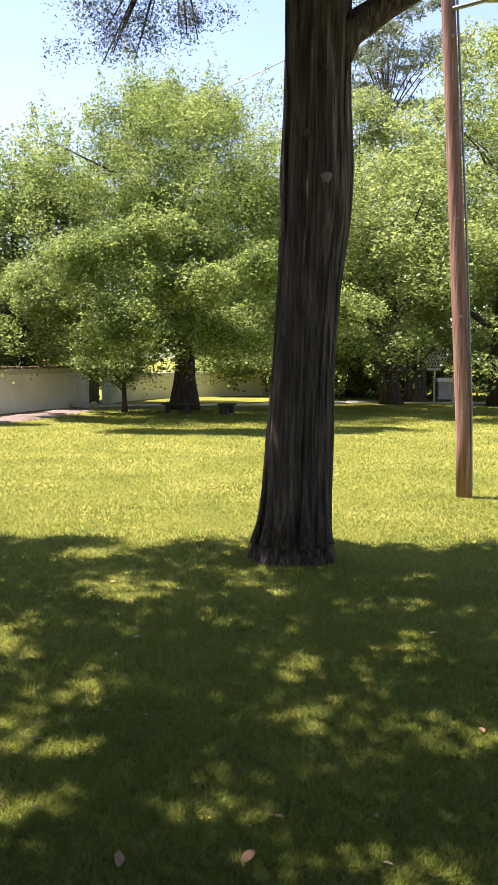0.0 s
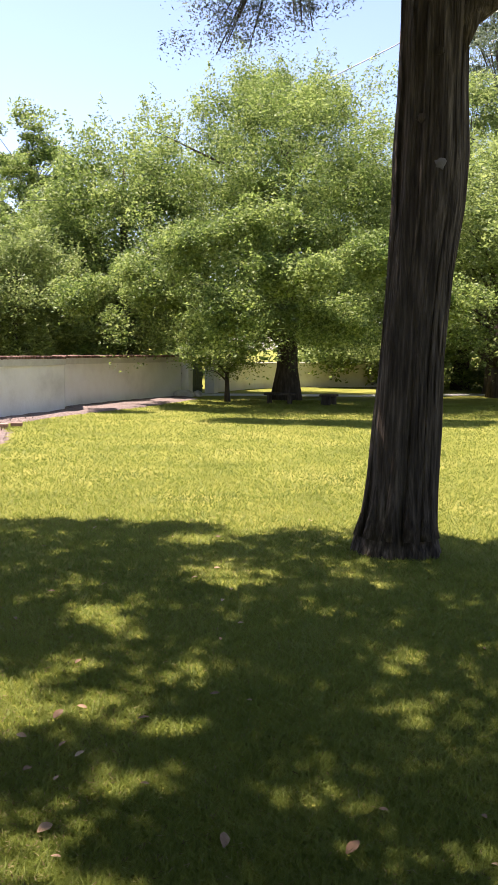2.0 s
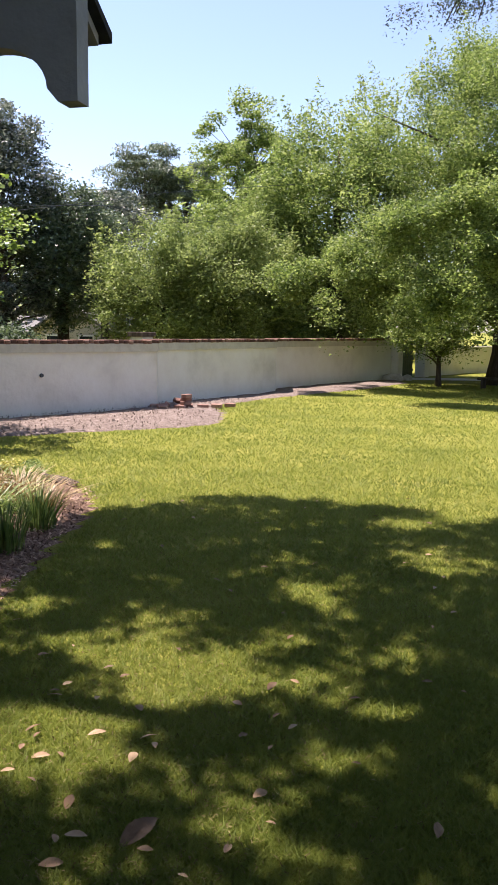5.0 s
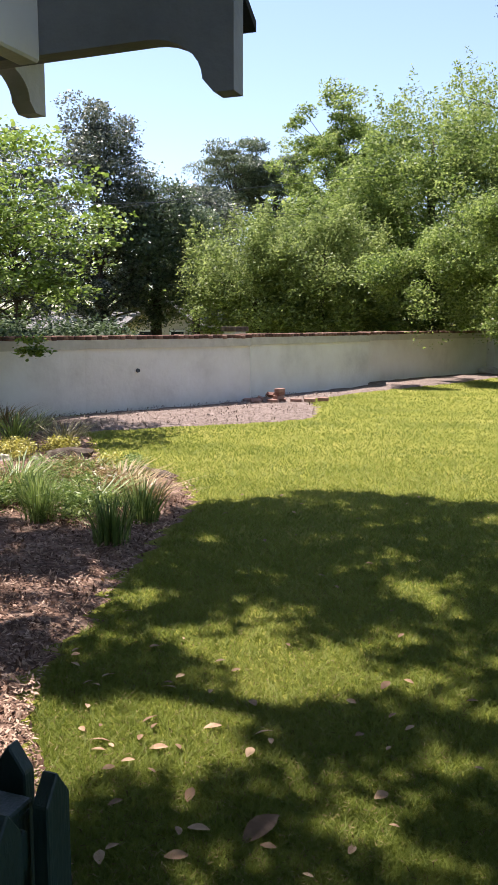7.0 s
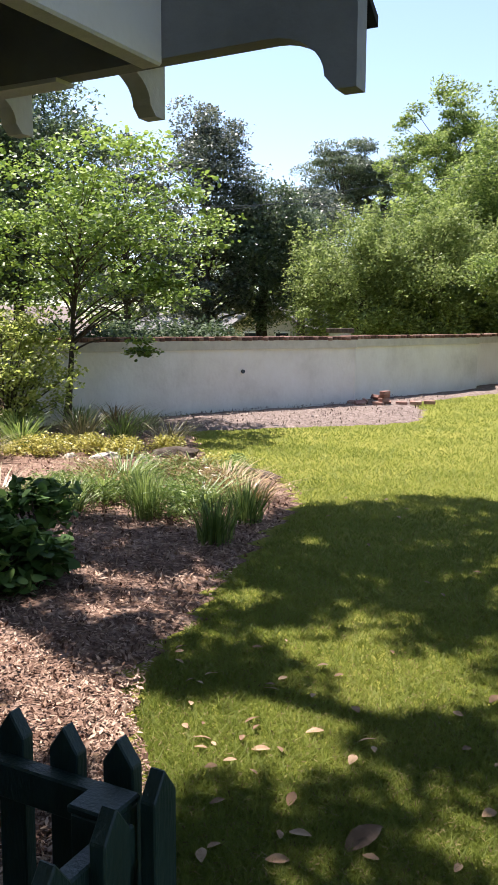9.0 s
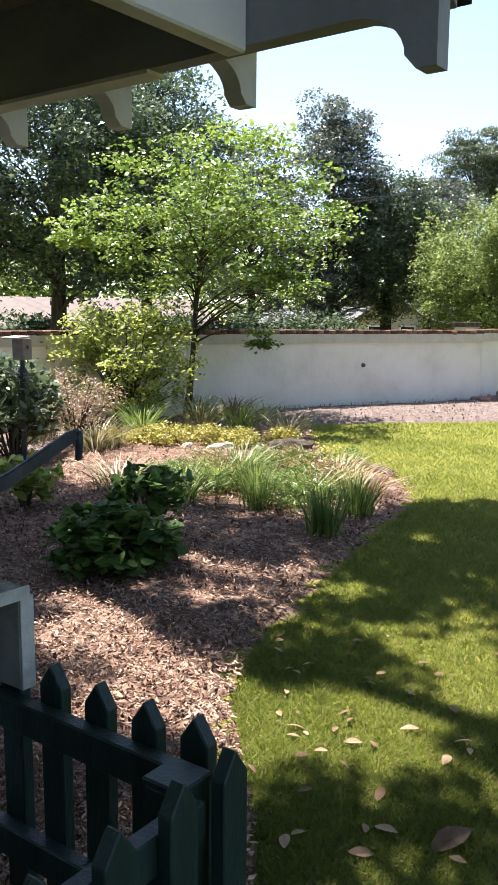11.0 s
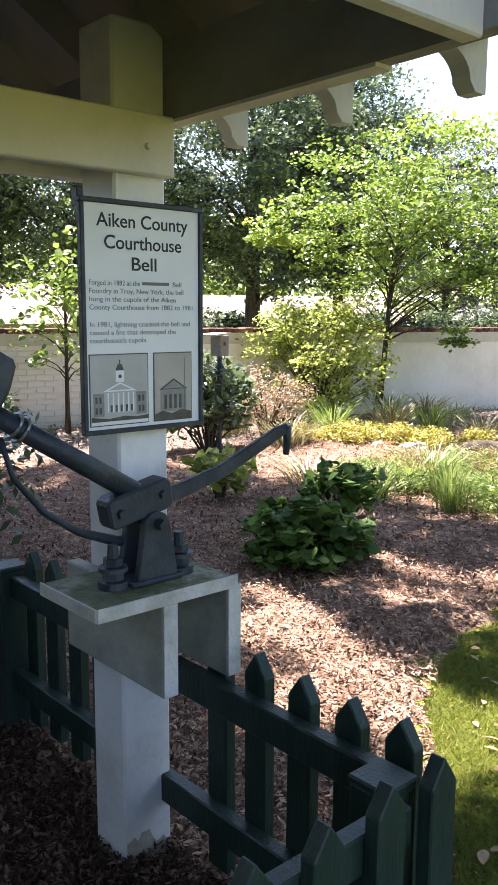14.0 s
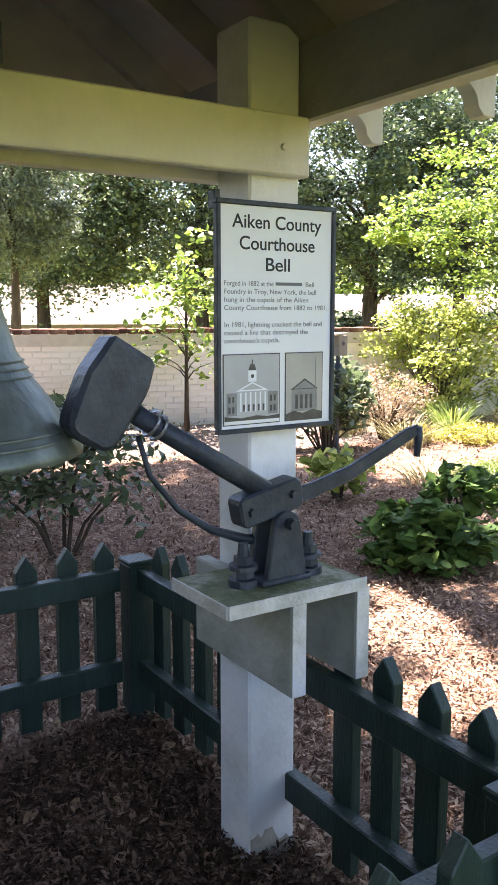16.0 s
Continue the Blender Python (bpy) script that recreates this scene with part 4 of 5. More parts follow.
def canopy(rng, root, mine):
    """Clumps of a spreading crown, thick where its shade is thick; their places from the tree's root, and their radii."""
    c, r = [], []
    n = 4600
    xs, ys, zs_, rs = rng.uniform(-7.2, 6.0, n), rng.uniform(-4.0, 7.3, n), rng.random(n), rng.random(n)
    ok = inside(xs, ys, SHADE)
    for x, y, q, w in zip(xs[ok], ys[ok], zs_[ok], rs[ok]):
        # unseen crown south and east, added and doubled to cut the lawn's bounce
        near = y < 1.2 or x > 2.5
        if not mine(x, y) or in_fleck(x, y) or (near and w < 0.25) or noise.noise((x * 2.3, y * 2.3, 7)) > (0.2 if x < -3.2 and y > 3.8 else 0.5 if x < -2.9 else 0.62):
            continue
        far = math.hypot(x - 2.3, y + 0.3)
        z = max(4.7, 1.9 + 0.44 * far) + 1.5 * q
        for k in range(2 if near else 1):
            c.append((x - 0.38 * z - root[0] + 0.3 * k * math.sin(x * 40), y + 0.08 * z - root[1] + 0.3 * k * math.cos(x * 40), z))
            r.append((0.32 if near else 0.18) + 0.1 * w)
    return np.array(c), np.array(r)


# ---- cedar in the lawn ----
cedar = empty("cedar_tree", pose(0.26, 6.3, 0), "old cedar with dark stringy fluted bark on the lawn", "tree")
zs = [-0.1, 0.02, 0.12, 0.28, 0.5, 0.9, 1.4, 2.0, 2.45, 2.8, 3.2, 3.7, 4.3, 5.2, 6.4, 7.8]
cx = [-0.0, -0.0, 0.0, 0.01, 0.02, 0.04, 0.06, 0.10, 0.135, 0.14, 0.14, 0.14, 0.15, 0.2, 0.25, 0.3]
rad = [0.34, 0.315, 0.285, 0.258, 0.238, 0.228, 0.222, 0.222, 0.232, 0.235, 0.222, 0.225, 0.215, 0.18, 0.13, 0.06]
part("trunk", tube([(x, 0.0, z) for x, z in zip(cx, zs)], rad, 72, lump=0.14, seed=3, flutes=0.15), M_BARK_C, cedar, smooth=True)
rng = np.random.default_rng(11)
for k in range(6):  # raised strips of bark and root ribs
    an = -0.35 - k * 0.47
    pts = [(cx[i] + math.cos(an + 0.05 * math.sin(zs[i] * 1.4 + k)) * rad[i] * 0.97, math.sin(an + 0.05 * math.sin(zs[i] * 1.4 + k)) * rad[i] * 0.97, zs[i]) for i in range(2, 12)]
    part("bark_ridge", tube(pts, [0.05, 0.035, 0.022] + [0.015 + 0.006 * math.sin(k + i) for i in range(6)] + [0.01], 8, lump=0.4, seed=k), M_BARK_C, cedar, smooth=True)
for dx, z, w in ((0.08, 2.68, 0.042), (-0.045, 2.98, 0.034), (0.06, 3.4, 0.03)):
    part("branch_scar", tube([(0.13 + dx, -0.15, z), (0.13 + dx, -0.232, z - 0.005), (0.13 + dx, -0.245, z - 0.005)], [w, w * 0.95, w * 0.7], 14, lump=0.5, seed=dx * 50), M_CUT if dx > 0.07 else M_BARK_C, cedar, "grey sawn-off branch scar", smooth=True)
bm = tube([(0.2, 0, 3.45), (0.36, 0.02, 3.72), (0.62, 0.05, 3.9), (1.3, 0.1, 4.3), (2.2, 0.0, 4.9)], [0.15, 0.12, 0.1, 0.08, 0.05], 16, lump=0.2)
part("limb", bm, M_BARK_C, cedar, smooth=True)
for end in ((-2.6, -2.0, 5.2), (-1.2, -3.6, 5.6), (1.5, -3.2, 5.6), (-3.6, -0.6, 6.0), (2.6, -1.5, 6.2), (0.3, -4.8, 6.0), (-1.3, -0.7, 4.1)):
    e = Vector(end)
    s = Vector((0.18, 0, max(4.2, e.z - 1.3)))
    m = s.lerp(e, 0.5) + Vector((0, 0, 0.3))
    part("limb", tube([s, m, e], [0.09, 0.06, 0.02], 8), M_BARK_C, cedar, smooth=True)
# crown: sprays of scale foliage, with gaps that let sun flecks through
cc, cr = canopy(rng, (0.26, 6.3), lambda sx, sy: sx > -2.3 or sy > 5.0)
crown = foliage(rng, cc, cr, 58, 0.105, 0.5, 0.7, three=True)
hang = []
rng = np.random.default_rng(12)
for k in range(75):  # the low spray that hangs into view
    u = 0.24 + 0.1 * rng.normal() if rng.random() < 0.6 else 0.68 + 0.09 * rng.normal()
    hang.append((-1.45 + 1.25 * u + 0.06 * rng.normal(), -0.66 + 0.1 * rng.normal(), 3.22 + 0.36 * u + 0.5 * rng.random()))
hang = np.array(hang)
crown2 = foliage(rng, hang, 0.10 + 0.07 * rng.random(len(hang)), 150, 0.021, 0.4, 0.9, three=True)
link("crown", fast_mesh("crown", np.concatenate([crown, crown2]), 3), L_CEDAR, cedar)
bm = bmesh.new()
for k in range(16):
    h = Vector(hang[k * 2])
    tube([(-0.7, -0.6, 4.3), Vector((-0.75, -0.62, 3.9)).lerp(h, 0.6) + Vector((0, 0, 0.1)), h + Vector((0, 0, -0.05))], [0.012, 0.007, 0.003], 5, bm)
part("twig", bm, M_BARK_C, cedar)

# ---- utility pole and wire ----
pole = empty("utility_pole", pose(2.06, 9.2, 0), "weathered reddish wooden utility pole in the lawn", "utility pole")
part("shaft", tube([(0, 0, -0.2), (-0.02, 0.01, 0.6), (-0.12, 0.03, 2.2), (-0.31, 0.08, 5.2), (-0.48, 0.1, 8.0)], [0.084, 0.082, 0.078, 0.07, 0.064], 20, lump=0.06), M_POLE, pole, smooth=True)
part("conduit", tube([(0.06, -0.05, 0.1), (0.03, -0.05, 1.0), (-0.06, -0.04, 2.6), (-0.23, 0.02, 5.2)], [0.012] * 4, 6), M_STEEL, pole)
part("cross_arm", tube([(-0.27, 0.0, 4.98), (0.1, -0.05, 5.05), (0.2, -0.06, 5.07)], [0.025, 0.025, 0.03], 8), M_STEEL, pole)
part("lamp_head", box((0.05, -0.13, 5.03), (0.32, 0.02, 5.11), 0.02), M_STEEL, pole)
for z in (0.9, 1.9, 2.9, 3.9, 4.7):
    part("bolt", tube([(-0.057 * z, -0.09, z), (-0.057 * z, -0.04, z)], [0.015, 0.015], 6), M_STEEL, pole)
wire = part("overhead_wire", tube([(-14, 36, 6.0), (-6, 31.5, 9.2), (-2.86, 30.04, 10.55), (-0.55, 30.2, 11.63), (2.0, 30.5, 13.0)], [0.02] * 5, 5), M_IRON)
tagged(wire, "dark overhead wire sagging above the trees", "wire")
for ends in (((-30, 12, 5.0), (-14.7, 17.6, 4.33), (-12.7, 19.3, 4.75), (-11.6, 20.1, 5.0), (-4.5, 34.0, 7.5)), ((-30, 12.5, 4.6), (-14.7, 17.6, 4.5), (-12.7, 19.3, 4.62), (-11.6, 20.1, 4.4), (-6.0, 33.0, 4.6))):
    w2 = part("overhead_wire", tube(ends, [0.007] * 5, 5), M_IRON)
    tagged(w2, "thin overhead wire before the trees", "wire")

# ---- trees ----
tree("oak_tree", (-3.13, 24.3), 8.5, (5.2, 6.0), L_OAK, M_BARK, "broad spreading oak with dense glossy green crown", 21, trunk=0.36, leaf=0.104, clump=0.64, count=640, per=350, low=0.16, flat=0.95, up=0.25, lean=(0.0, -0.3), shoots=700, dome=0.4, hollow=0.15, sunhole=(-1.37, -1.9, 1.7),
     extra=((0.0, -2.6, 2.2, 2.0, 1.2, 0.6, 20), (-3.4, -3.2, 3.2, 1.0, 1.6, 0.6, 26), (-2.2, -4.6, 2.6, 0.9, 0.8, 0.5, 16), (-1.1, -7.2, 3.3, 0.8, 0.6, 0.5, 13), (-0.2, -7.5, 2.1, 0.6, 0.5, 0.45, 12), (1.2, -7.5, 2.7, 0.9, 0.6, 0.4, 14), (2.0, -7.1, 1.9, 0.6, 0.5, 0.4, 12), (2.9, -6.7, 3.3, 0.8, 0.6, 0.5, 12), (4.0, -6.1, 2.3, 0.9, 0.6, 0.5, 14), (0.2, -6.9, 3.9, 0.8, 0.6, 0.5, 12), (-3.9, -5.9, 2.5, 0.8, 0.5, 0.5, 9), (0.2, -3.0, 5.2, 1.6, 1.2, 0.9, 14), (-0.3, 0.5, 8.6, 1.2, 1.2, 0.7, 12)))
tree("young_oak_tree", (-4.5, 22.6), 3.1, (1.5, 1.3), L_OAK, M_BARK, "young oak with a low rounded crown", 22, trunk=0.075, leaf=0.11, clump=0.35, count=80, per=170, low=0.2)
tree("broadleaf_tree", (-8.8, 26.6), 8.3, (3.0, 3.2), L_OAK, M_BARK, "broad green tree behind the garden wall", 23, trunk=0.3, leaf=0.15, clump=0.62, count=330, per=200, low=0.1, flat=0.95, up=0.25, shoots=140)
tree("broadleaf_tree", (-12.4, 21.8), 4.5, (2.2, 2.0), L_LIGHT, M_BARK, "feathery pale green tree over the wall", 24, trunk=0.18, leaf=0.12, clump=0.5, count=210, per=190, low=0.08, up=0.25, flat=0.9, shoots=250)
tree("broadleaf_tree", (-10.6, 22.6), 4.3, (2.2, 1.8), L_LIGHT, M_BARK, "pale green rounded tree over the wall", 25, trunk=0.15, leaf=0.12, clump=0.5, count=190, per=190, low=0.08, up=0.25, flat=0.9, shoots=200)
tree("sparse_tree", (-15.8, 34.7), 11.3, (3.4, 2.6), L_OAK, M_BARK, "tall open-crowned tree with sky showing through", 26, trunk=0.26, leaf=0.2, clump=0.55, count=120, per=190, low=0.46, limbs=70, hollow=0.2)
tree("broadleaf_tree", (-13.2, 29.6), 6.3, (3.4, 3.0), L_OAK, M_BARK, "large green tree behind the garden wall", 27, trunk=0.3, leaf=0.17, clump=0.65, count=240, per=190, low=0.08, flat=0.95, up=0.25, shoots=260)
tree("pine_tree", (-30.6, 50.2), 13.6, (3.0, 3.0), L_PINE, M_BARK, "tall flat-topped pine in the distance", 28, trunk=0.3, leaf=0.34, clump=0.85, count=80, per=240, low=0.6, aspect=0.2, flat=0.4, limbs=60)
tree("pine_tree", (-28.3, 51.8), 13.2, (2.4, 2.4), L_PINE, M_BARK, "pine with airy needled crown in the distance", 29, trunk=0.28, leaf=0.34, clump=0.8, count=70, per=240, low=0.5, aspect=0.2, flat=0.45, limbs=40)
tree("magnolia_tree", (-17.9, 21.3), 8.6, (1.9, 1.9), L_GREY, M_BARK, "tall slender dark tree with open top", 30, trunk=0.2, leaf=0.16, clump=0.5, count=190, per=130, low=0.06, limbs=60, up=0.25)
tree("magnolia_tree", (-19.2, 19.0), 7.2, (1.5, 1.6), L_GREY, M_BARK, "grey-green thin-crowned tree behind the redbud", 47, trunk=0.14, leaf=0.15, clump=0.45, count=130, per=110, low=0.05, limbs=50, up=0.25)
tree("magnolia_tree", (-16.7, 22.7), 6.2, (1.9, 1.9), L_DARK, M_BARK, "dark evergreen tree behind the wall", 31, trunk=0.22, leaf=0.15, clump=0.55, count=210, per=160, low=0.2, up=0.25)
tree("magnolia_tree", (-20.1, 30.0), 6.9, (2.5, 2.4), L_GREY, M_BARK, "dark evergreen tree with dense rounded crown", 32, trunk=0.22, leaf=0.18, clump=0.65, count=130, per=150, low=0.34, up=0.25)
tree("magnolia_tree", (-16.2, 10.2), 7.2, (2.6, 2.6), L_DARK, M_BARK, "dark glossy magnolia with sky flecks between leaves", 33, trunk=0.2, leaf=0.16, clump=0.6, count=240, per=125, low=0.24, up=0.25, limbs=30)
tree("magnolia_tree", (-16.6, 12.9), 7.4, (2.3, 2.3), L_DARK, M_BARK, "dark magnolia with a forked trunk behind the wall", 34, trunk=0.17, leaf=0.16, clump=0.6, count=240, per=125, low=0.22, up=0.25, limbs=30)
tree("magnolia_tree", (-18.5, 7.0), 6.6, (2.8, 2.6), L_DARK, M_BARK, "dark drooping evergreen behind the wall", 35, trunk=0.2, leaf=0.17, clump=0.65, count=220, per=125, low=0.22, up=0.25, limbs=30)
tree("magnolia_tree", (-19.5, 3.6), 6.0, (2.8, 2.4), L_DARK, M_BARK, "dark evergreen with low hanging boughs", 36, trunk=0.2, leaf=0.17, clump=0.65, count=210, per=125, low=0.24, up=0.25, limbs=30)
tree("redbud_tree", (-9.0, 7.85), 4.1, (2.0, 1.8), L_REDBUD, M_BARK, "young redbud with bright backlit heart-shaped leaves", 37, trunk=0.05, leaf=0.056, clump=0.32, count=200, per=68, low=0.33, hollow=0.1, flat=0.42, aspect=0.85, oval=True, up=0.5, limbs=40, lean=(0.3, 0.28),
     extra=((1.0, 0.9, 1.95, 0.6, 0.6, 0.16, 18), (0.72, 0.75, 1.08, 0.22, 0.2, 0.12, 6), (-0.9, -1.1, 2.5, 0.5, 0.5, 0.2, 14)))
tree("sapling", (-9.3, 3.45), 2.5, (0.62, 0.55), L_REDBUD, M_BARK, "thin sapling with bright green leaves against the wall", 38, trunk=0.03, leaf=0.085, clump=0.24, count=40, per=16, low=0.2, aspect=0.7, limbs=30, hollow=0.1, oval=True)
for x, y, h, w, sd, dark in ((6.6, 27.7, 11.0, 4.6, 41, 0), (2.3, 33.5, 11.0, 4.2, 42, 0), (9.2, 33.0, 12.5, 4.5, 43, 0), (3.2, 28.3, 7.5, 4.4, 44, 0), (-0.5, 36.0, 7.5, 4.0, 45, 1)):
    tree("broadleaf_tree", (x, y), h, (w, w * (1.9 if y < 29 else 0.9)), (L_LIGHT, L_OAK)[dark], M_BARK, "tall leafy green tree beyond the lawn", sd, trunk=0.3, leaf=0.17, clump=0.9, count=200, per=290, low=0.15, dome=0.45)
tree("pine_tree", (4.1, 42.0), 19.0, (4.0, 3.8), L_PINE, M_BARK, "tall pine with bare crooked limbs", 46, trunk=0.32, leaf=0.3, clump=0.8, count=70, per=200, low=0.58, aspect=0.2, flat=0.45, limbs=22)
for x, y, r0 in ((3.1, 30.2, 0.2), (3.42, 30.4, 0.12), (4.15, 29.8, 0.33)):
    t = empty("bare_trunk", pose(x, y, 0), "thick grey-brown tree trunk at the lawn's edge", "tree trunk", "trunks at the edge")
    part("trunk", tube([(0, 0, -0.1), (0, 0, 0.25), (0.03, 0, 1.5), (0.0, 0.05, 4.5)], [r0 * 1.5, r0 * 1.1, r0, r0 * 0.8], 14, lump=0.25, seed=x), M_BARK, t, smooth=True)

tree("juniper_tree", (-12.7, 2.0), 4.6, (1.0, 0.9), L_PINE, M_BARK, "dense dark juniper beyond the wall", 39, trunk=0.1, leaf=0.07, clump=0.28, count=190, per=200, low=0.38, aspect=0.3)

# distant woods that close the view
rng = np.random.default_rng(77)
n = 420
ang = rng.uniform(radians(-40), radians(105), n)
dist = rng.uniform(40, 56, n)
c = np.stack([-np.sin(ang) * dist, np.cos(ang) * dist, rng.uniform(0.3, 6.2, n)], axis=1)
keep = ~((np.degrees(ang) > 27) & (np.degrees(ang) < 45) & (c[:, 2] > 4.5))
c = c[keep]
woods = link("woods", fast_mesh("woods", foliage(rng, c, 1.5 + 1.4 * rng.random(len(c)), 150, 0.5, 0.6, 0.8), 4), L_OAK)
tagged(woods, "distant green woods behind the gardens", "woods", kind="stuff")
# foliage added out of view behind the camera, to cut light reaching the shelter
n = 170
ang = rng.uniform(radians(112), radians(322), n)
dist = np.where(ang < radians(235), rng.uniform(7.5, 13, n), rng.uniform(14, 22, n))
c = np.stack([-np.sin(ang) * dist, np.cos(ang) * dist, rng.uniform(0.5, 3.6, n)], axis=1)
near_n = 130
ang = rng.uniform(radians(138), radians(228), near_n)
dist = rng.uniform(4.6, 7.5, near_n)
c = np.vstack([c, np.stack([-np.sin(ang) * dist, np.cos(ang) * dist, rng.uniform(0.3, 4.2, near_n)], axis=1)])
n += near_n
grove = link("grove", fast_mesh("grove", foliage(rng, c, 1.1 + 0.8 * rng.random(n), 130, 0.34, 0.6, 0.8), 4), L_DARK)
tagged(grove, "unseen grove added behind the camera to block light", "grove", kind="stuff")
n = 150
ang = rng.uniform(radians(-16), radians(6), n)
dist = rng.uniform(32.5, 36, n)
c = np.stack([-np.sin(ang) * dist, np.cos(ang) * dist, rng.uniform(0.1, 1.9, n)], axis=1)
hedge = link("hedge", fast_mesh("hedge", foliage(rng, c, 0.5 + 0.4 * rng.random(n), 170, 0.17, 0.6, 0.8), 4), L_LIGHT)
tagged(hedge, "loose green hedge along the lawn's far edge", "hedge", kind="stuff")
n = 120
ang = rng.uniform(radians(14), radians(24), n)
dist = rng.uniform(24, 30, n)
c = np.stack([-np.sin(ang) * dist, np.cos(ang) * dist, rng.uniform(0.3, 2.6, n)], axis=1)
c = c[c[:, 0] < -8.2]
hedge = link("hedge", fast_mesh("hedge", foliage(rng, c, 0.6 + 0.5 * rng.random(len(c)), 170, 0.16, 0.6, 0.8), 4), L_OAK)
tagged(hedge, "dark green hedge behind the garden wall", "hedge", kind="stuff")

n = 260
ang = rng.uniform(radians(39), radians(61), n)
dist = rng.uniform(20, 25, n)
c = np.stack([-np.sin(ang) * dist, np.cos(ang) * dist, rng.uniform(0.2, 1.15, n)], axis=1)
hedge = link("hedge", fast_mesh("hedge", foliage(rng, c, 0.4 + 0.35 * rng.random(n), 150, 0.12, 0.6, 0.8, three=True), 3), L_HEDGE)
tagged(hedge, "dark low hedge below the trees behind the wall", "hedge", kind="stuff")


# ---- houses beyond the wall ----
def house(x, y, turn, w, d, h, rise, roof, label, gable=True):
    ob = empty("house", pose(x, y, 0, 0, 0, turn), label, "house", "houses beyond the wall")
    part("wall", prism([(-w / 2, 0), (w / 2, 0), (w / 2, h), (0, h + rise), (-w / 2, h)], -d / 2, d / 2, "b"), M_HOUSE, ob)
    for s in (-1, 1):
        part("roof", prism([(0, h + rise + 0.12), (s * (w / 2 + 0.3), h - 0.3 * rise / (w / 2) + 0.12), (s * (w / 2 + 0.3), h - 0.3 * rise / (w / 2)), (0, h + rise)], -d / 2 - 0.3, d / 2 + 0.3, "b"), roof, ob)
    for s in (-0.25, 0.25):
        wd = part("window", box((s * w - 0.35, -d / 2 - 0.05, h * 0.35), (s * w + 0.35, -d / 2 + 0.02, h * 0.8), 0.01), M_WHITE, ob)
        part("pane", box((s * w - 0.28, -d / 2 - 0.06, h * 0.35 + 0.07), (s * w + 0.28, -d / 2 - 0.051, h * 0.8 - 0.07), 0), M_GLASS, wd)
    return ob


house(-24.0, 33.5, 30, 2.8, 7, 1.4, 1.0, M_ROOFGREY, "small white gabled house beyond the wall")
house(-26.0, 33.0, 120, 3.2, 9, 1.2, 0.75, M_ROOFGREY, "white house wing with grey shingled roof")
house(-24.0, 15.0, 165, 4.5, 9, 1.05, 0.85, M_ROOFPALE, "pale house with low sunlit tan roof")
house(-26.5, 4.0, 172, 6.0, 9, 1.1, 1.1, M_ROOFPALE, "long pale house behind dark trees")

# ---- far lawn objects ----
van = empty("parked_car", pose(-1.7, 39.5, 0, 0, 0, 95), "white parked car behind the hedge", "car")
part("body", prism([(-2.1, 0.3), (2.1, 0.3), (2.15, 0.75), (1.3, 0.95), (0.7, 1.4), (-1.2, 1.42), (-1.9, 1.0), (-2.15, 0.9)], -0.85, 0.85, "b", 0.06), M_WHITE, van)
for a in (-1.3, 1.3):
    for b in (-0.8, 0.8):
        part("wheel", tube([(a, b - 0.1, 0.32), (a, b + 0.1, 0.32)], [0.32, 0.32], 20), M_IRON, van)
for s in (-1, 1):
    part("window", prism([(-1.5, 0.98), (0.95, 0.98), (0.62, 1.33), (-1.15, 1.34)], s * 0.853 - 0.004, s * 0.853 + 0.004, "b"), M_GLASS, van)
arbor = empty("garden_arbor", pose(4.85, 29.95, 0), "white garden arbor with lattice and a small white hutch", "arbor")
for a in (-0.35, 0.0, 0.65, 0.9):
    part("post", box((a - 0.03, -0.03, -0.02), (a + 0.03, 0.03, 1.15 if a < 0.1 else 0.8), 0.004), M_WHITE, arbor)
part("shelf", box((-0.6, -0.15, 1.1), (0.2, 0.15, 1.18), 0.006), M_WHITE, arbor)
for k in range(9):
    for sl in (1, -1):
        part("lattice_slat", prism([(-0.45 + k * 0.09, 1.2), (-0.42 + k * 0.09, 1.2), (-0.42 + k * 0.09 + sl * 0.25, 1.85), (-0.45 + k * 0.09 + sl * 0.25, 1.85)], -0.01 + 0.012 * sl, 0.0 + 0.012 * sl, "b"), M_WHITE, arbor)
part("hutch_roof", box((0.05, -0.3, 0.7), (0.72, 0.3, 0.84), 0.02), M_WHITE, arbor)
part("hutch_body", box((0.1, -0.25, 0.1), (0.62, 0.25, 0.69), 0.01), M_STONE, arbor)
for x, y, turn, w, lab in ((-3.05, 22.6, 4, 0.85, "low weathered stone bench below the oak"), (-1.72, 22.5, 70, 0.55, "small stone bench in the oak's shade")):
    be = empty("stone_bench", pose(x, y, 0, 0, 0, turn), lab, "bench", "stone benches")
    part("seat", box((-w / 2, -0.16, 0.22), (w / 2, 0.16, 0.28), 0.015), M_BARK, be)
    for s in (-1, 1):
        part("leg", box((s * w * 0.32 - 0.06, -0.12, -0.02), (s * w * 0.32 + 0.06, 0.12, 0.22), 0.01), M_BARK, be)
rockrng = random.Random(3)


def rock(x, y, s, label, mat=M_STONE):
    b = bmesh.new()
    bmesh.ops.create_icosphere(b, subdivisions=2, radius=1)
    for v in b.verts:
        v.co *= 1 + 0.35 * noise.noise(v.co * 1.3 + Vector((x, y, 0)))
    bmesh.ops.transform(b, matrix=Matrix.LocRotScale((x, y, s[2] * 0.55), Euler((0, 0, rockrng.random() * 3)), s), verts=b.verts)
    return tagged(part("rock", b, mat), label, "rock", "bed rocks")


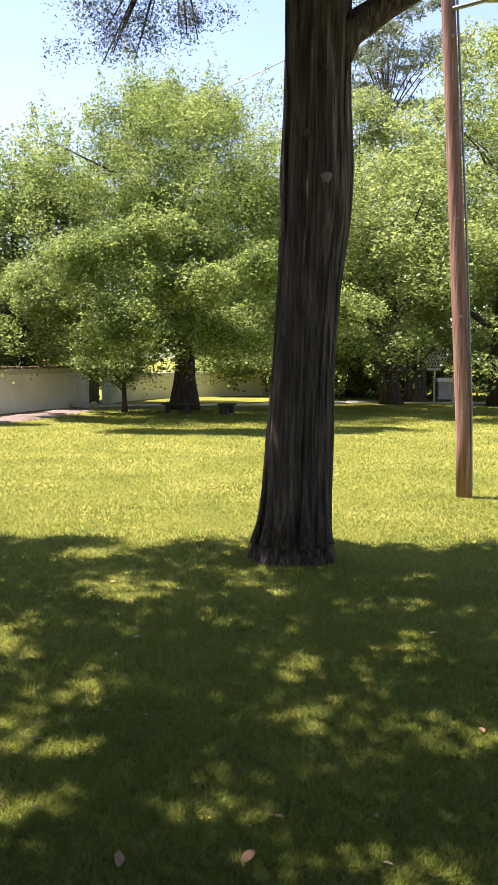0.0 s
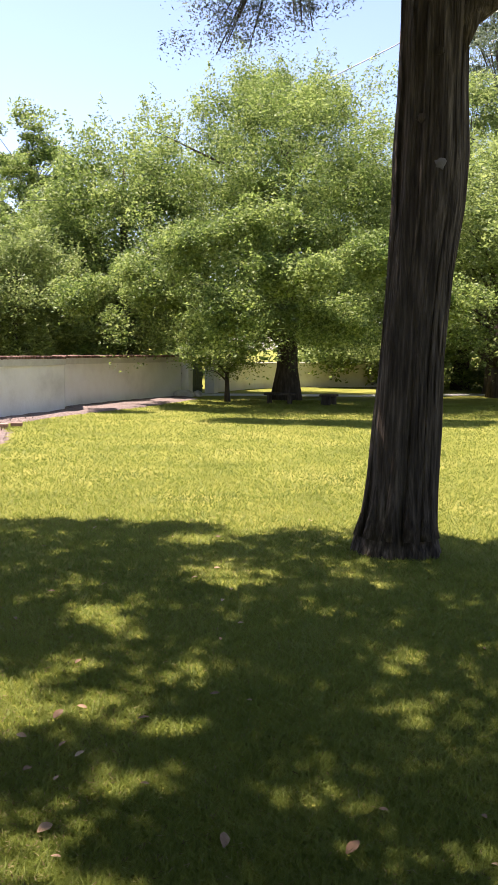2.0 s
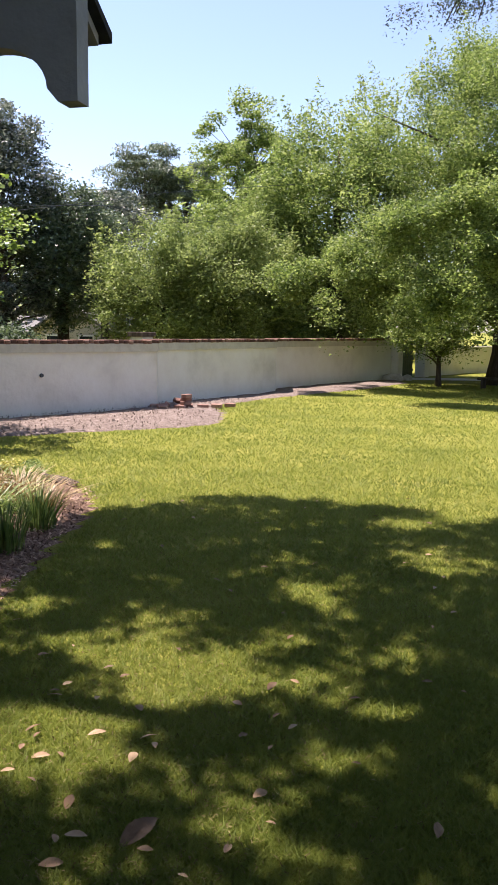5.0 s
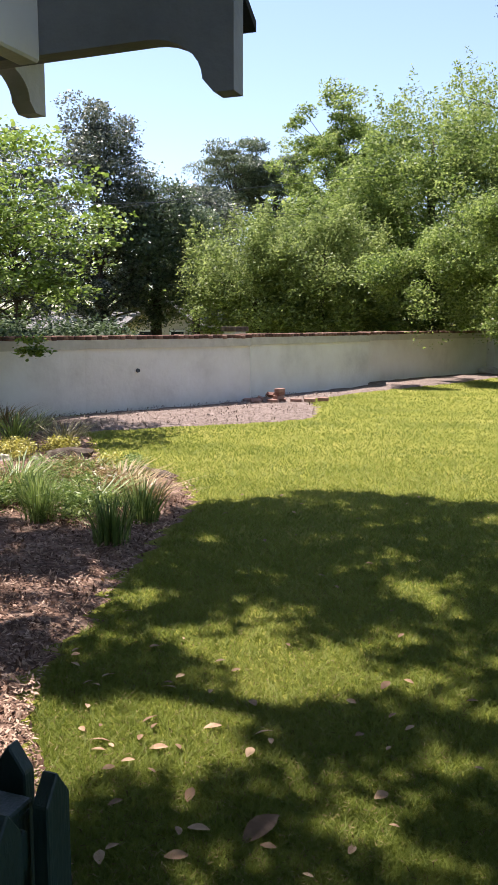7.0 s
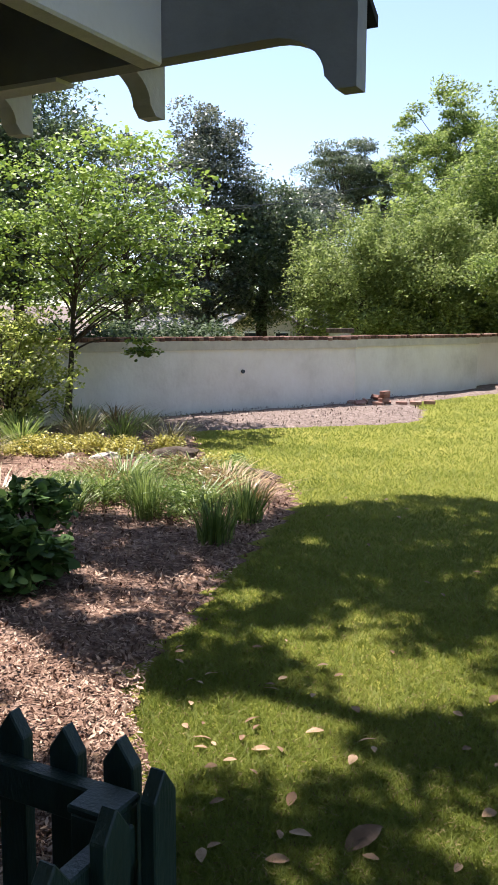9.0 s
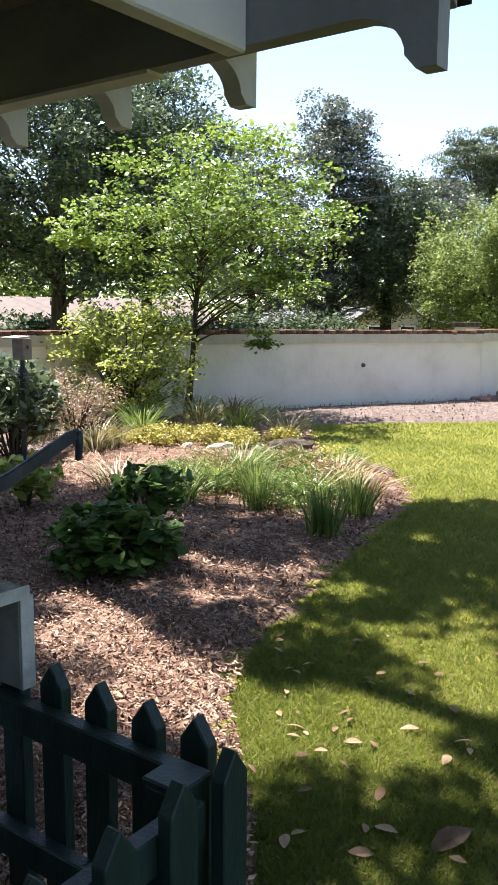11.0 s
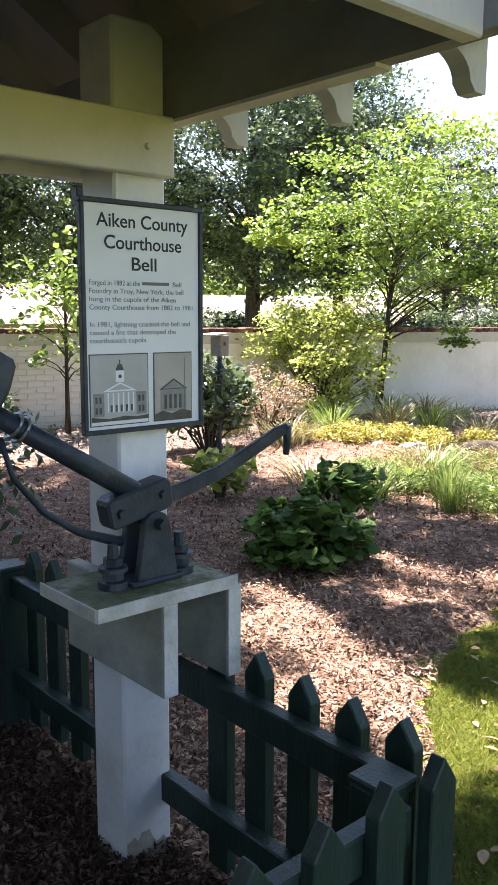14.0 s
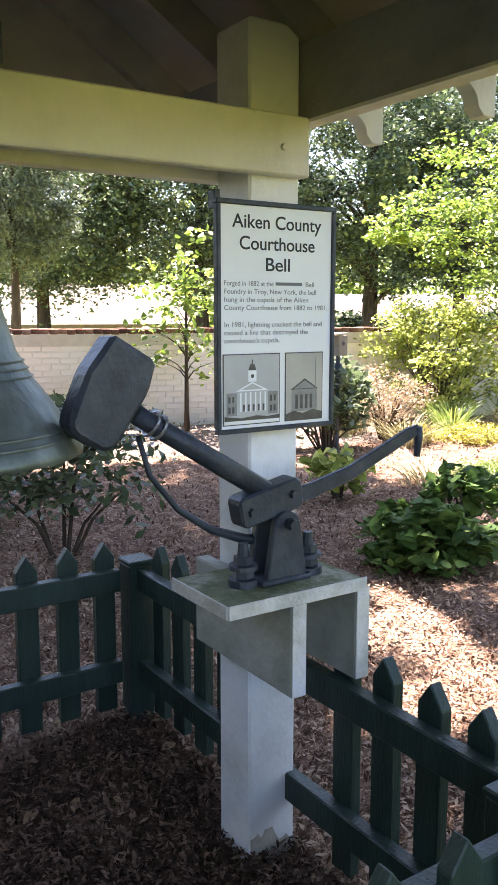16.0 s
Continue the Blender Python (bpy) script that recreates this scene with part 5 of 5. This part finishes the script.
rock(-6.25, 24.6, (0.35, 0.25, 0.14), "rough stone by the garden gate", M_STONE)
rock(-5.9, 24.9, (0.14, 0.14, 0.12), "pale round stone by the gate")
rock(-6.4, 6.2, (0.19, 0.1, 0.06), "pale flat stone at the bed's edge")
rock(-6.15, 6.45, (0.08, 0.06, 0.04), "small pale stone in the mulch")
rock(-6.75, 6.0, (0.1, 0.07, 0.05), "small tan stone in the mulch")
rock(-5.9, 6.75, (0.28, 0.2, 0.09), "dark mound of soil in the bed", M_BARK)
rock(-4.75, 6.35, (0.4, 0.12, 0.06), "dark weathered edging stone", M_BARK)


# ---- bed plants ----
def clump_plant(name, x, y, n, h, spread, width, mat, label, seed, lean=0.5, category="plant", group=""):
    """Arching strap leaves from one base."""
    rng = np.random.default_rng(seed)
    quads = []
    for k in range(n):
        an = rng.uniform(0, 2 * math.pi)
        r0 = spread * 0.35 * rng.random()
        hh = h * rng.uniform(0.55, 1.1)
        out = spread * lean * rng.uniform(0.2, 1.2)
        d = np.array([math.cos(an), math.sin(an), 0])
        s = np.array([-math.sin(an + rng.normal() * 0.6), math.cos(an + rng.normal() * 0.6), 0]) * width / 2
        p0 = np.array([x, y, 0.0]) + d * r0
        prev, pw = p0, 1.0
        for q, w in ((0.4, 1.0), (0.75, 0.75), (1.0, 0.12)):
            cur = p0 + d * out * q ** 2 + np.array([0, 0, hh * (q - 0.25 * lean * q ** 3)])
            quads.append([prev - s * pw, prev + s * pw, cur + s * w, cur - s * w])
            prev, pw = cur, w
    ob = link(name, fast_mesh(name, np.array(quads), 4), mat)
    return tagged(ob, label, category, group)


def bush(name, x, y, radii, z, n, per, leaf, mat, label, seed, aspect=0.55, clump=0.16, stems=10, category="shrub", up=0.3, group="", hollow=0.3, oval=False):
    rng = np.random.default_rng(seed)
    ob = empty(name, pose(x, y, 0), label, category, group)
    c, r = clumps_in(rng, (0, 0, z), radii, n, clump, hollow)
    c[:, 2] = np.maximum(c[:, 2], 0.04)
    link("foliage", fast_mesh("foliage", foliage(rng, c, r, per, leaf, aspect, 0.8, up, oval), 8 if oval else 4), mat, ob)
    if stems:
        bm = bmesh.new()
        for i in range(min(stems, n)):
            e = Vector(c[i])
            tube([(e.x * 0.12, e.y * 0.12, -0.03), (e.x * 0.5, e.y * 0.5, e.z * 0.6), e], [0.014, 0.01, 0.004], 5, bm)
        part("stem", bm, M_BARK, ob)
    return ob


bush("broadleaf_shrub", -3.62, 2.86, (0.36, 0.35, 0.18), 0.18, 50, 24, 0.085, L_BROAD, "round shrub of broad dark green leaves in mulch", 51, aspect=0.8, clump=0.1, stems=14, up=1.2, oval=True, hollow=0.45)
bush("broadleaf_shrub", -3.86, 3.3, (0.22, 0.2, 0.17), 0.33, 22, 20, 0.07, L_BROAD, "leafy hydrangea with pale lit leaf", 52, aspect=0.7, clump=0.12, up=0.8, oval=True)
bush("golden_shrub", -8.9, 6.75, (1.1, 0.9, 0.78), 0.85, 150, 70, 0.06, L_SHRUB, "large loose golden-green shrub before the wall", 53, clump=0.2, stems=60)
bush("camellia_shrub", -7.3, 4.25, (0.55, 0.5, 0.42), 0.52, 40, 45, 0.10, L_DARK, "dark leafy shrub with drooping broad leaves", 54, aspect=0.45, clump=0.2, stems=18, oval=True)
bush("small_plant", -5.3, 3.25, (0.25, 0.22, 0.16), 0.2, 16, 16, 0.11, L_SHRUB, "low plant with light green leaves by the post", 55, aspect=0.5, clump=0.1, stems=8, oval=True, category="plant")
bush("dark_shrub", -4.6, 1.05, (0.5, 0.5, 0.34), 0.55, 40, 42, 0.075, L_DARK, "dark leggy shrub in the shaded mulch", 56, aspect=0.5, clump=0.2, stems=7)
bush("dark_shrub", -6.0, 0.7, (0.5, 0.45, 0.3), 0.5, 30, 40, 0.08, L_DARK, "dark shrub before the white wall", 57, clump=0.18, stems=12)
bush("dark_shrub", -9.2, 2.4, (0.5, 0.4, 0.3), 0.45, 30, 40, 0.09, L_DARK, "dark leafy shrub at the wall's foot", 58, clump=0.18, stems=12)
for k, (x, y, s) in enumerate(((-6.9, 6.3, 0.5), (-6.5, 6.45, 0.4), (-7.2, 5.9, 0.45), (-7.5, 5.4, 0.35), (-6.15, 6.85, 0.2), (-4.9, 6.2, 0.14))):
    bush("yellow_groundcover", x, y, (s, s * 0.6, 0.1), 0.09, int(60 * s) + 8, 90, 0.03, L_YELLOW, "low mound of bright yellow groundcover", 60 + k, clump=0.1, stems=0, category="groundcover", group="yellow groundcover")
for k, (x, y, n, h) in enumerate(((-3.28, 4.25, 90, 0.36), (-3.5, 4.85, 90, 0.34), (-4.1, 4.45, 80, 0.4), (-4.45, 4.75, 70, 0.34))):
    clump_plant("iris_clump", x, y, n * 2, h, 0.34, 0.010, L_IRIS, "upright clump of green strap leaves in mulch", 70 + k, lean=0.35, group="strap-leaf clumps")
for k, (x, y, h, mat) in enumerate(((-4.75, 4.3, 0.26, L_IRIS), (-4.3, 5.6, 0.24, L_BROWN), (-3.9, 5.35, 0.22, L_BROWN), (-4.75, 5.75, 0.24, L_IRIS), (-5.1, 5.2, 0.3, L_IRIS), (-4.9, 4.8, 0.28, L_IRIS),
                                    (-7.6, 6.9, 0.4, L_STRAW), (-8.1, 7.3, 0.42, L_IRIS), (-7.3, 7.3, 0.38, L_IRIS), (-8.2, 6.4, 0.45, L_IRIS), (-7.7, 6.1, 0.4, L_IRIS), (-8.4, 5.2, 0.6, L_STRAW), (-8.2, 4.9, 0.55, L_STRAW),
                                    (-6.6, 7.4, 0.3, L_STRAW), (-5.5, 4.2, 0.22, L_STRAW), (-4.05, 5.0, 0.25, L_IRIS), (-8.6, 8.4, 0.3, L_BROWN), (-7.9, 8.3, 0.25, L_STRAW))):
    clump_plant("grass_tuft", x, y, 150, h * 1.25, 0.55, 0.011, mat, "arching tuft of ornamental grass in the bed", 90 + k, lean=0.8, category="ornamental grass", group="bed grasses")
bush("fading_shrub", -7.7, 5.2, (0.5, 0.48, 0.3), 0.5, 60, 70, 0.035, L_TAN, "fluffy shrub of fading pinkish tan sprays", 131, aspect=0.3, clump=0.14, stems=24, up=0.1)
clump_plant("silver_grass", -7.25, 5.15, 160, 0.42, 0.6, 0.012, L_STRAW, "silvery arching grass clump beside the shrub", 130, lean=0.8, category="ornamental grass")

mixrng = random.Random(31)
for k in range(26):
    u, w = mixrng.random(), mixrng.random()
    x, y = -5.3 + 1.9 * u, 4.3 + 1.9 * w
    if not inside(np.array([x + 0.25]), np.array([y + 0.2]), BED)[0] or (x > -3.9 and y < 4.6):
        continue
    mat, lab = ((L_IRIS, "soft green perennial mound in the bed"), (L_BROWN, "brown fading perennial in the bed"), (L_IRIS, "fine green grassy perennial in the bed"))[k % 3]
    bush("perennial", x, y, (0.24, 0.2, 0.09), 0.12, 14, 60, 0.05, mat, lab, 200 + k, aspect=0.16, clump=0.11, stems=0, category="perennial", group="bed perennials", up=0.0)

# birdhouse and slim tree
bh = empty("birdhouse", pose(-7.1, 4.25, 0, 0, 0, 20), "small brown wooden birdhouse on a dark post", "birdhouse")
part("post", tube([(0, 0, -0.05), (0, 0, 0.999)], [0.022, 0.022], 12), M_IRON, bh, "dark metal post")
part("baffle", tube([(0, 0, 0.6), (0, 0, 0.61), (0, 0, 0.88), (0, 0, 0.93)], [0.03, 0.052, 0.052, 0.025], 16), M_IRON, bh, "black sleeve round the post")
part("house_body", box((-0.065, -0.065, 1.0), (0.065, 0.065, 1.2), 0.004), M_CUT, bh)
part("house_roof", box((-0.1, -0.09, 1.205), (0.1, 0.09, 1.225), 0.004, pose(0, 0, 0, 4, 0, 0)), M_STONE, bh)
part("entrance_hole", tube([(0.066, 0, 1.12), (0.0675, 0, 1.12)], [0.02, 0.02], 14), M_IRON, bh)
rp = empty("shade_tree", pose(-5.17, 2.4, 0), "slim rough-barked tree rising from the mulch bed", "tree")
bm = tube([(0, 0, -0.05), (0.02, 0, 0.4), (0.03, 0.01, 1.2), (0.0, 0.02, 2.4), (-0.1, 0, 4.2), (-0.3, 0, 6.0)], [0.085, 0.075, 0.07, 0.065, 0.055, 0.02], 12, lump=0.3)
trng = np.random.default_rng(15)
tc, tr = canopy(trng, (-5.17, 2.4), lambda sx, sy: sx <= -2.3 and sy <= 5.6)
for i in range(0, len(tc), 40):
    e = Vector(tc[i])
    s0 = Vector((-0.1, 0, min(5.6, max(3.0, e.z - 1.6))))
    tube([s0, s0.lerp(e, 0.5) + Vector((0, 0, 0.2)), e], [0.04, 0.025, 0.008], 6, bm)
part("trunk", bm, M_BARK_C, rp, smooth=True)
limb_pts = [(-0.1, 0.0, 3.6)] + [(x - 0.38 * z + 5.17, 2.55 + 0.1 * (x + 3.2) + 0.08 * z - 2.4, z) for x, z in ((-3.6, 4.9), (-2.9, 5.1), (-2.2, 5.3), (-1.5, 5.5), (-0.7, 5.8))]
part("limb", tube(limb_pts, [0.1, 0.11, 0.11, 0.1, 0.08, 0.04], 10, lump=0.25, seed=5), M_BARK_C, rp, smooth=True)
link("crown", fast_mesh("crown", foliage(trng, tc, tr, 84, 0.11, 0.5, 0.7, three=True), 3), L_DARK, rp)

# ---- loose ground cover ----
rng = np.random.default_rng(101)


def scatter(n, near, far, lo, hi, power):
    """Places round the camera's stand, thinning out with distance; lo, hi: bearings to the left, in degrees."""
    u = rng.random(n)
    d = (near ** (1 - power) + u * (far ** (1 - power) - near ** (1 - power))) ** (1 / (1 - power))
    a = np.radians(rng.uniform(lo, hi, n))
    return 0.2 - np.sin(a) * d, 0.18 + np.cos(a) * d


gx, gy = scatter(640000, 1.3, 24, -17, 62, 1.3)
ok = ~inside(gx, gy, BED)
for cxx, cyy, rr in ((0.26, 6.3, 0.3), (2.06, 9.2, 0.12)):
    ok &= (gx - cxx) ** 2 + (gy - cyy) ** 2 > rr * rr
gx, gy = gx[ok], gy[ok]
n = len(gx)
d = np.hypot(gx - 0.2, gy - 0.2)
h = (0.011 + 0.024 * rng.random(n)) * (0.9 + 0.015 * d)
w = 0.0015 + 0.00055 * d
an = rng.uniform(0, 2 * np.pi, n)
lean = rng.normal(size=(n, 2)) * 0.9 * h[:, None]
z0 = np.full(n, -0.002)
dx, dy = np.cos(an) * w, np.sin(an) * w
v = np.stack([np.stack([gx - dx, gy - dy, z0], 1), np.stack([gx + dx, gy + dy, z0], 1), np.stack([gx + lean[:, 0], gy + lean[:, 1], h], 1)], axis=1)
tagged(link("grass", fast_mesh("grass", v, 3), M_BLADE), "short mown lawn grass blades", "grass", kind="stuff")

tx, ty = scatter(42000, 1.3, 9, -17, 62, 1.3)
ok = ~inside(tx, ty, BED) & ((tx < -0.6) | (rng.random(len(tx)) < 0.3))
tx, ty = tx[ok], ty[ok]
thatch = leaves(rng, np.stack([tx, ty, 0.008 + 0.012 * rng.random(len(tx))], 1), 0.012 + 0.018 * rng.random(len(tx)), 0.14, 0.6, three=True)
thatch[:, :, 2] = np.maximum(thatch[:, :, 2], 0.004)
tagged(link("thatch", fast_mesh("thatch", thatch, 3), M_THATCH), "dry straw and thatch lying in the lawn", "dry grass", kind="stuff")

mx, my = scatter(250000, 1.1, 17, 15, 95, 1.1)
ok = inside(mx, my, BED)
mx, my = mx[ok], my[ok]
n = len(mx)
d = np.hypot(mx - 0.2, my - 0.2)
base = np.stack([mx, my, 0.042 + 0.022 * rng.random(n)], 1)
chips = leaves(rng, base, (0.013 + 0.034 * rng.random(n) ** 2.5) * (0.75 + 0.06 * d), 0.36, 1.6)
chips[:, :, 2] = np.maximum(chips[:, :, 2], 0.02)
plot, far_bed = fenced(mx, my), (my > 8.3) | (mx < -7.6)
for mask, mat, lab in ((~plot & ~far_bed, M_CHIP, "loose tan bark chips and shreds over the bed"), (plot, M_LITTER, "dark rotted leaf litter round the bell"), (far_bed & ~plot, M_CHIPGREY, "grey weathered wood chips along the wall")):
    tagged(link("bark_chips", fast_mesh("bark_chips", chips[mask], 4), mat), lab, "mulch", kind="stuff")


def dry_leaf(length):
    b = bmesh.new()
    rows_l = []
    for i in range(6):
        q = i / 5
        wd = length * 0.24 * math.sin(math.pi * min(0.98, 0.04 + 0.96 * q)) ** 0.8
        zc = 0.05 * length * math.sin(q * 3.1)
        rows_l.append([b.verts.new((length * (q - 0.5), s * wd, zc + abs(s) * wd * 0.25)) for s in (-1, 0, 1)])
    for r0, r1 in zip(rows_l, rows_l[1:]):
        for k in range(2):
            b.faces.new((r0[k], r1[k], r1[k + 1], r0[k + 1]))
    mesh = bpy.data.meshes.new("fallen_leaf")
    b.to_mesh(mesh)
    b.free()
    mesh.materials.append(M_DRY)
    mesh.polygons.foreach_set("use_smooth", [True] * len(mesh.polygons))
    return mesh


leaf_big, leaf_mid, leaf_small, leaf_tiny = dry_leaf(0.14), dry_leaf(0.065), dry_leaf(0.045), dry_leaf(0.03)
spots = [(-0.93, 2.08, leaf_big, 75), (-1.08, 1.99, leaf_mid, 20), (-1.2, 2.12, leaf_mid, 110), (-0.98, 3.15, leaf_mid, 80), (-1.2, 2.57, leaf_mid, 40), (-0.17, 2.46, leaf_mid, 100), (0.2, 2.5, leaf_mid, 60), (-0.43, 3.47, leaf_small, 10),
         (-0.5, 4.38, leaf_small, 50), (-0.68, 4.75, leaf_small, 90), (-1.45, 2.3, leaf_mid, 20), (-1.6, 2.45, leaf_mid, 70), (-1.35, 2.75, leaf_mid, 140), (-1.7, 2.7, leaf_mid, 10)]
lr = random.Random(9)
for k in range(150):
    a = radians(lr.uniform(-16, 62))
    dd = 1.7 + 5.5 * lr.random() ** 1.6
    x, y = 0.2 - math.sin(a) * dd, 0.2 + math.cos(a) * dd
    if x < -0.5 or lr.random() < 0.3:
        spots.append((x, y, lr.choice((leaf_small, leaf_small, leaf_tiny)), lr.uniform(0, 360)))
for k in range(44):
    spots.append((lr.uniform(-2.3, -0.6), lr.uniform(1.6, 3.0), lr.choice((leaf_mid, leaf_small, leaf_small, leaf_tiny)), lr.uniform(0, 360)))
for k in range(45):
    spots.append((-1.735 + lr.uniform(-0.9, 1.0), 0.6 + lr.uniform(-1.0, 0.5), lr.choice((leaf_mid, leaf_small)), lr.uniform(0, 360)))
for x, y, mesh, a in spots:
    ob = tagged(new("fallen_leaf", mesh), "curled tan fallen leaf lying on the ground", "leaf", "fallen leaves")
    ob.matrix_basis = pose(x, y, 0.022 if not inside(np.array([x]), np.array([y]), BED)[0] else 0.052, lr.uniform(-22, 22), lr.uniform(-10, 10), a)
